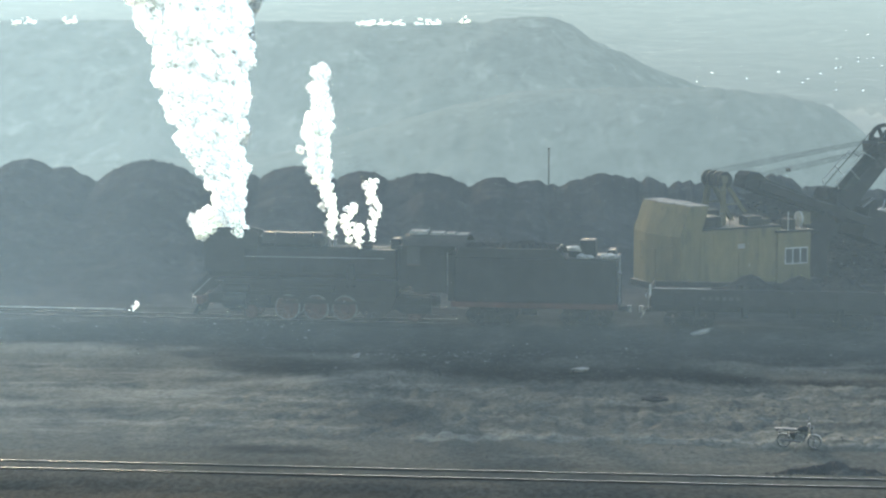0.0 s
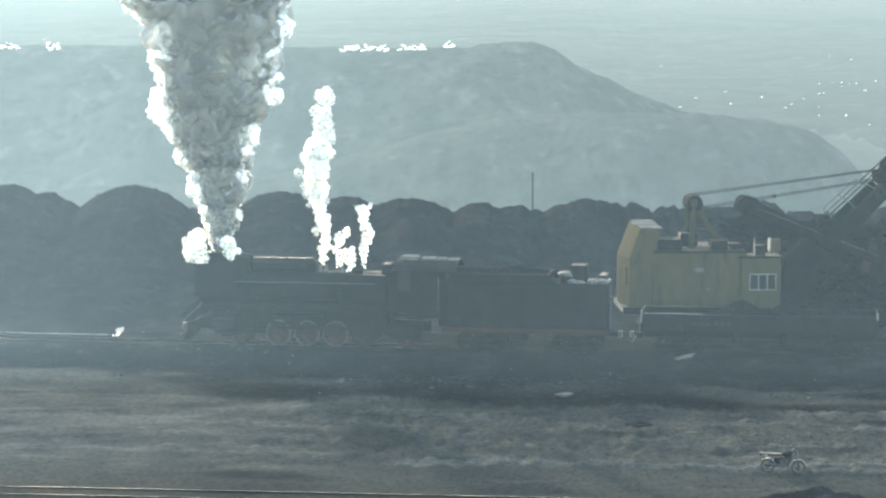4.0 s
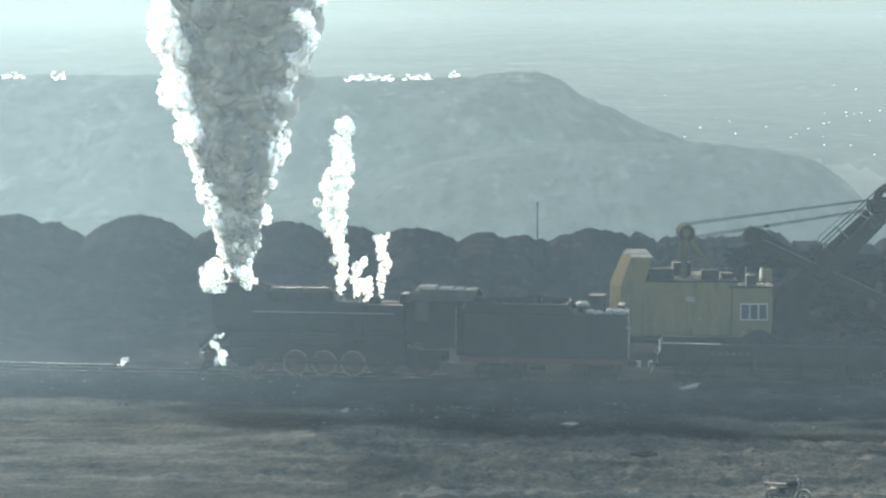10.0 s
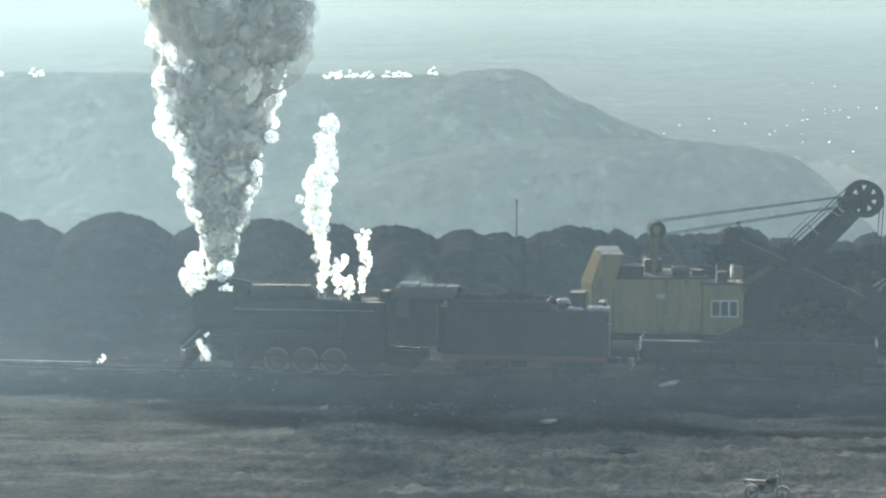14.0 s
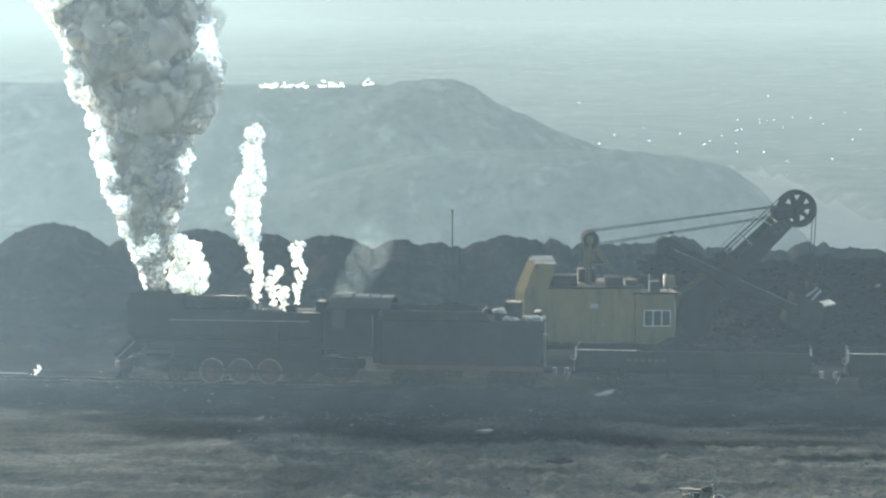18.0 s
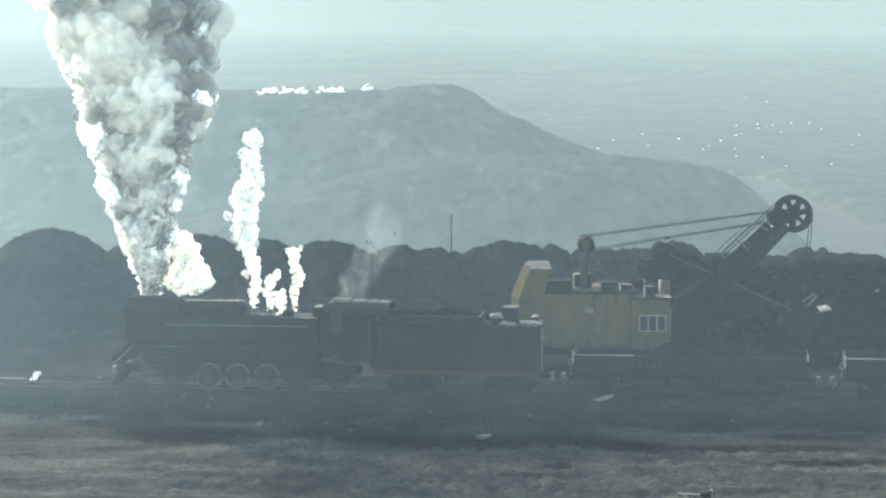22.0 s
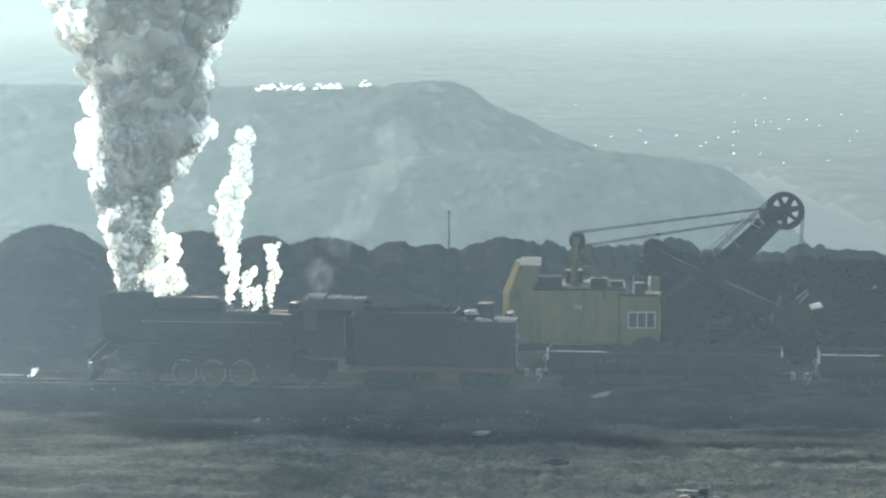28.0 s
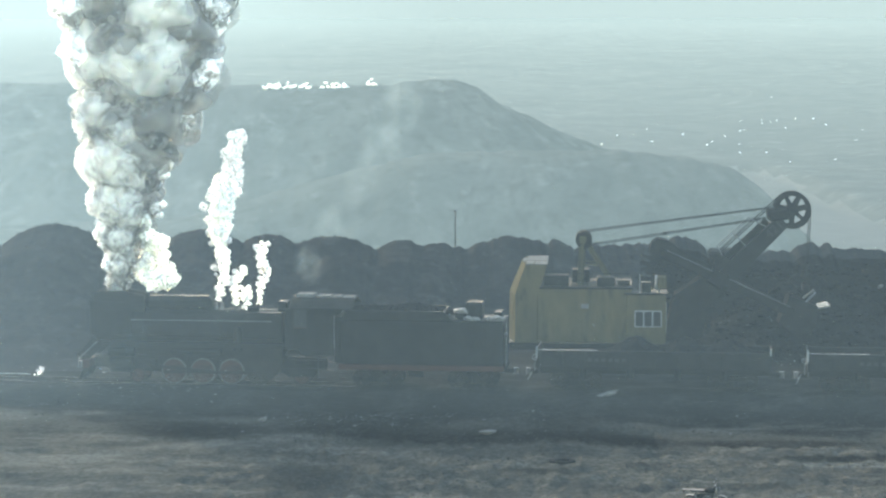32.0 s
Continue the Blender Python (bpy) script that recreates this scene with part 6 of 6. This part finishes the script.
STEAMERS = [(PLUME, -15.8, 0, 5.0), (FRONT, -16.9, -0.5, 4.6), (BEHIND, -14.3, 0.3, 5.0), (DRAIN, -16.6, -1.25, 0.7), (LEAK, -14.9, -1.3, 0.9), (CABHAZE, -4.6, 0.2, 4.9), (VALVE, -10.2, -0.15, 4.3)]
STEAMERS += [(o, x, -0.3, z) for o, x, z in zip([o for o in bpy.data.objects if o.name.startswith("exhaust_steam")], (-9.2, -7.9, -8.6), (4.2, 4.2, 4.0))]

# how the smoke leans: seconds, degrees to the right
LEANS = ((0, -8), (2.5, -7), (4.5, 0), (6, 2), (9, -1.5), (11, 1), (13, 2.5), (16, 0), (19, -4), (23, -2), (25.5, 2), (28, 6), (32, 7))
# where the drifting steam has got to: seconds, metres along the line, metres up
DRIFT = {FRONT: ((0, 0, 0), (14, 0, 0), (17, 1.1, 2.2), (32, 1.1, 3.4)), BEHIND: ((0, -1.2, -1.9), (14, -1.2, -1.9), (16.5, -0.3, -0.2), (19, 0, 0), (32, 0, 0)),
         DRAIN: ((0, 1.3, 0.25), (4, 1.3, 0.25), (5.5, 0, 0), (13.5, 0, 0), (16.5, 1.3, 0.25), (32, 1.3, 0.25)), LEAK: ((0, -0.4, 0.1), (12, -0.4, 0.1), (15, 0, 0), (24, 0.5, 0.3), (32, -0.3, 0.2)), CABHAZE: ((0, -0.8, -1.6), (13, -0.8, -1.6), (16.5, -0.5, -0.4), (25, 0.5, 0.4), (32, 0.8, 1.2))}
# how widely the chimney smoke spreads: seconds, share
SPREAD = {BEHIND: ((0, 0.1), (14, 0.1), (17, 0.7), (19, 1), (32, 1)), DRAIN: ((0, 0.08), (4, 0.08), (5.5, 1), (13.5, 1), (16, 0.08), (32, 0.08)), LEAK: ((0, 0.02), (12, 0.02), (15, 1), (32, 1)),
          CABHAZE: ((0, 0.05), (14, 0.05), (17, 0.38), (20, 0.45), (23, 0.5), (25, 0.6), (27.5, 1.0), (32, 1.25))}

# burning coal on the mesa, and a smouldering spot by the line
for x, y, z, w, n in ((-70, 985, -10.3, 10, 40), (-49, 985, -10.3, 6, 22), (-232, 985, -9.6, 12, 28), (-205, 985, -9.6, 3, 12), (-34, 990, -9.0, 2, 6)):
    F = thing("mesa_steam", pose(x, y, z), "white steam from burning coal on the mesa's edge", "steam", "steam along the mesa")
    for k in range(n):
        p = Vector((random.uniform(-w, w), random.uniform(-3, 3), random.uniform(0, 1) ** 2.5 * 2.2 - 0.5))
        climb("steam_billow", WHITES, F, p, p + Vector((0.5, 0, 0.8)), random.uniform(0.15, 0.55), 3.0, random.uniform(0, 3)).scale.x *= 2.0
SPOT = thing("smouldering_steam", pose(-22.9, 4.6, -0.25), "little curl of steam by the railway line", "steam")
for k in range(8):
    p = Vector((random.uniform(-0.15, 0.15) + 0.06 * k, 0, 0.05 * k))
    climb("steam_wisp" if k > 3 else "steam_billow", WISPS if k > 3 else WHITES, SPOT, p, p + Vector((0.08, 0, 0.10)), 0.04 + 0.007 * k, 1.2, random.uniform(0, 1.2), squash=1.6)


# ---- what moves ----
# the shovel: seconds, metres crept from its rest place, degrees slewed, metres of crowd
SLEW = ((0, 1.45, 28, -2.2), (0.5, 1.44, 20, -2.15), (1, 1.43, 12.5, -2.1), (2, 1.40, 6, -1.9), (3.2, 1.36, 4.5, -1.6), (4.5, 1.32, 4, -1.2), (6, 1.25, 3, -1.1), (8, 1.12, 3, -0.8), (10, 0.66, 2, -0.5), (12, 0.30, 2, -0.2), (14.5, 0.2, 1.5, 0), (16.5, 0.2, 1, 0),
        (19, 0, 0.5, 0), (22, -0.08, 0, 0), (25, -0.45, -2, 0), (28, -0.45, -2.5, 0), (32, -0.42, -3, 0))


def motions():
    for ob, x in rolling:
        walk(ob, [(t, TRACK @ pose(x + s, 0, 0)) for t, s in ROLL])
    for ob, (x, y, z), r in wheels:
        walk(ob, [(t, pose(x, y, z, 0, math.degrees(s / r), 0)) for t, s in ROLL])
    for ob, (x, y, z), r in rods:
        walk(ob, [(t, pose(x + r * math.cos(s / 0.685), y, z - r * math.sin(s / 0.685))) for t, s in ROLL])
    walk(SHOVEL, [(t, pose(10.6 + s, 12, 0, 0, 0, a)) for t, s, a, c in SLEW])
    walk(BASE, [(t, pose(10.6 + s, 12, 0)) for t, s, a, c in SLEW])
    walk(STICK, [(t, pose(5.35 + (c + 0.55) * math.cos(radians(p)), 0, 4.55 - (c + 0.55) * math.sin(radians(p)), 0, p, 0)) for t, s, a, c in SLEW for p in (min(24.5, 18 + 0.9 * t),)])
    def at(rows, t):
        return float(np.interp(t, [r[0] for r in rows], [r[1] for r in rows]))

    def shift(ob, t):
        rows = DRIFT.get(ob, ((0, 0, 0), (32, 0, 0)))
        return at([(r[0], r[1]) for r in rows], t), at([(r[0], r[2]) for r in rows], t)

    for ob, x, y, z in STEAMERS:
        share = 1.0 if ob is PLUME else 0.7 if ob is VALVE else 0.3
        times = sorted({r[0] for r in ROLL} | {r[0] for r in LEANS} | {r[0] for r in DRIFT.get(ob, ())})
        walk(ob, [(t, TRACK @ pose(x + at(ROLL, t) + shift(ob, t)[0], y, z + shift(ob, t)[1], 0, share * at(LEANS, t), 0)) for t in times])
    dice = random.Random(3)
    for ob, h0, h1, off, d0, d1, delay, pale in rolling_up:
        period = (h1 - h0) / SPEED
        t, rows, last = -delay * period, [], -1
        while t < 32:
            a, spin = radians(dice.uniform(d0, d1)), [dice.uniform(-35, 35) for _ in range(3)]
            for f, out, roll in ((0.0, 0.25, -30), (0.3, 0.95, -10), (0.72, 1.0, 15), (0.985, 0.35, 35)):
                u = t + f * period
                h = h0 + (h1 - h0) * f
                early = 1 - sstep(2.4, 4.0, u)
                w = out * off * (1 - 0.95 * early) * (0.05 + 0.95 * min(1, at(PALENESS, u) + 0.5 * (1 - sstep(3, 6, h)) * sstep(18, 21, u)) if pale else 1)
                q = plume_radius(h, u) * w
                p = pose(plume_centre(h, u) * (1 - early) + q * math.cos(a), q * math.sin(a) + 0.9 * early, h, spin[0] + roll, spin[1], spin[2])
                if 0 < u < 32 and frame(u) > last:
                    rows.append((u, p))
                    last = frame(u)
            t += period
        walk(ob, [(0.0, rows[0][1])] + [r for r in rows if r[0] > 0.05 and frame(r[0]) < frame(32)] + [(32.0, rows[-1][1])])
    for ob, a, b, turn, period, delay in climbing:
        rows, t = [(0.0, a.lerp(b, delay / period))], period - delay
        while t < 32.1:
            rows += [(t - 1 / 30, b), (t, a), (t + 0.5 * period, a.lerp(b, 0.5))]
            t += period
        rows = [(t, v) for t, v in rows if t < 32] + [(32.0, a.lerp(b, 0.5))]
        clean, last = [], -1
        for t, v in rows:
            if frame(t) > last:
                w = at(SPREAD[ob.parent], t) if ob.parent in SPREAD and ob not in BURST else 1.0
                up = at(RISE, t) if ob in BURST else 0
                clean.append((t, Matrix.Translation((v.x * w, v.y * w, v.z * (1 if ob.parent is PLUME else w) + up)) @ pose(0, 0, 0, *turn)))
                last = frame(t)
        walk(ob, clean)


motions()
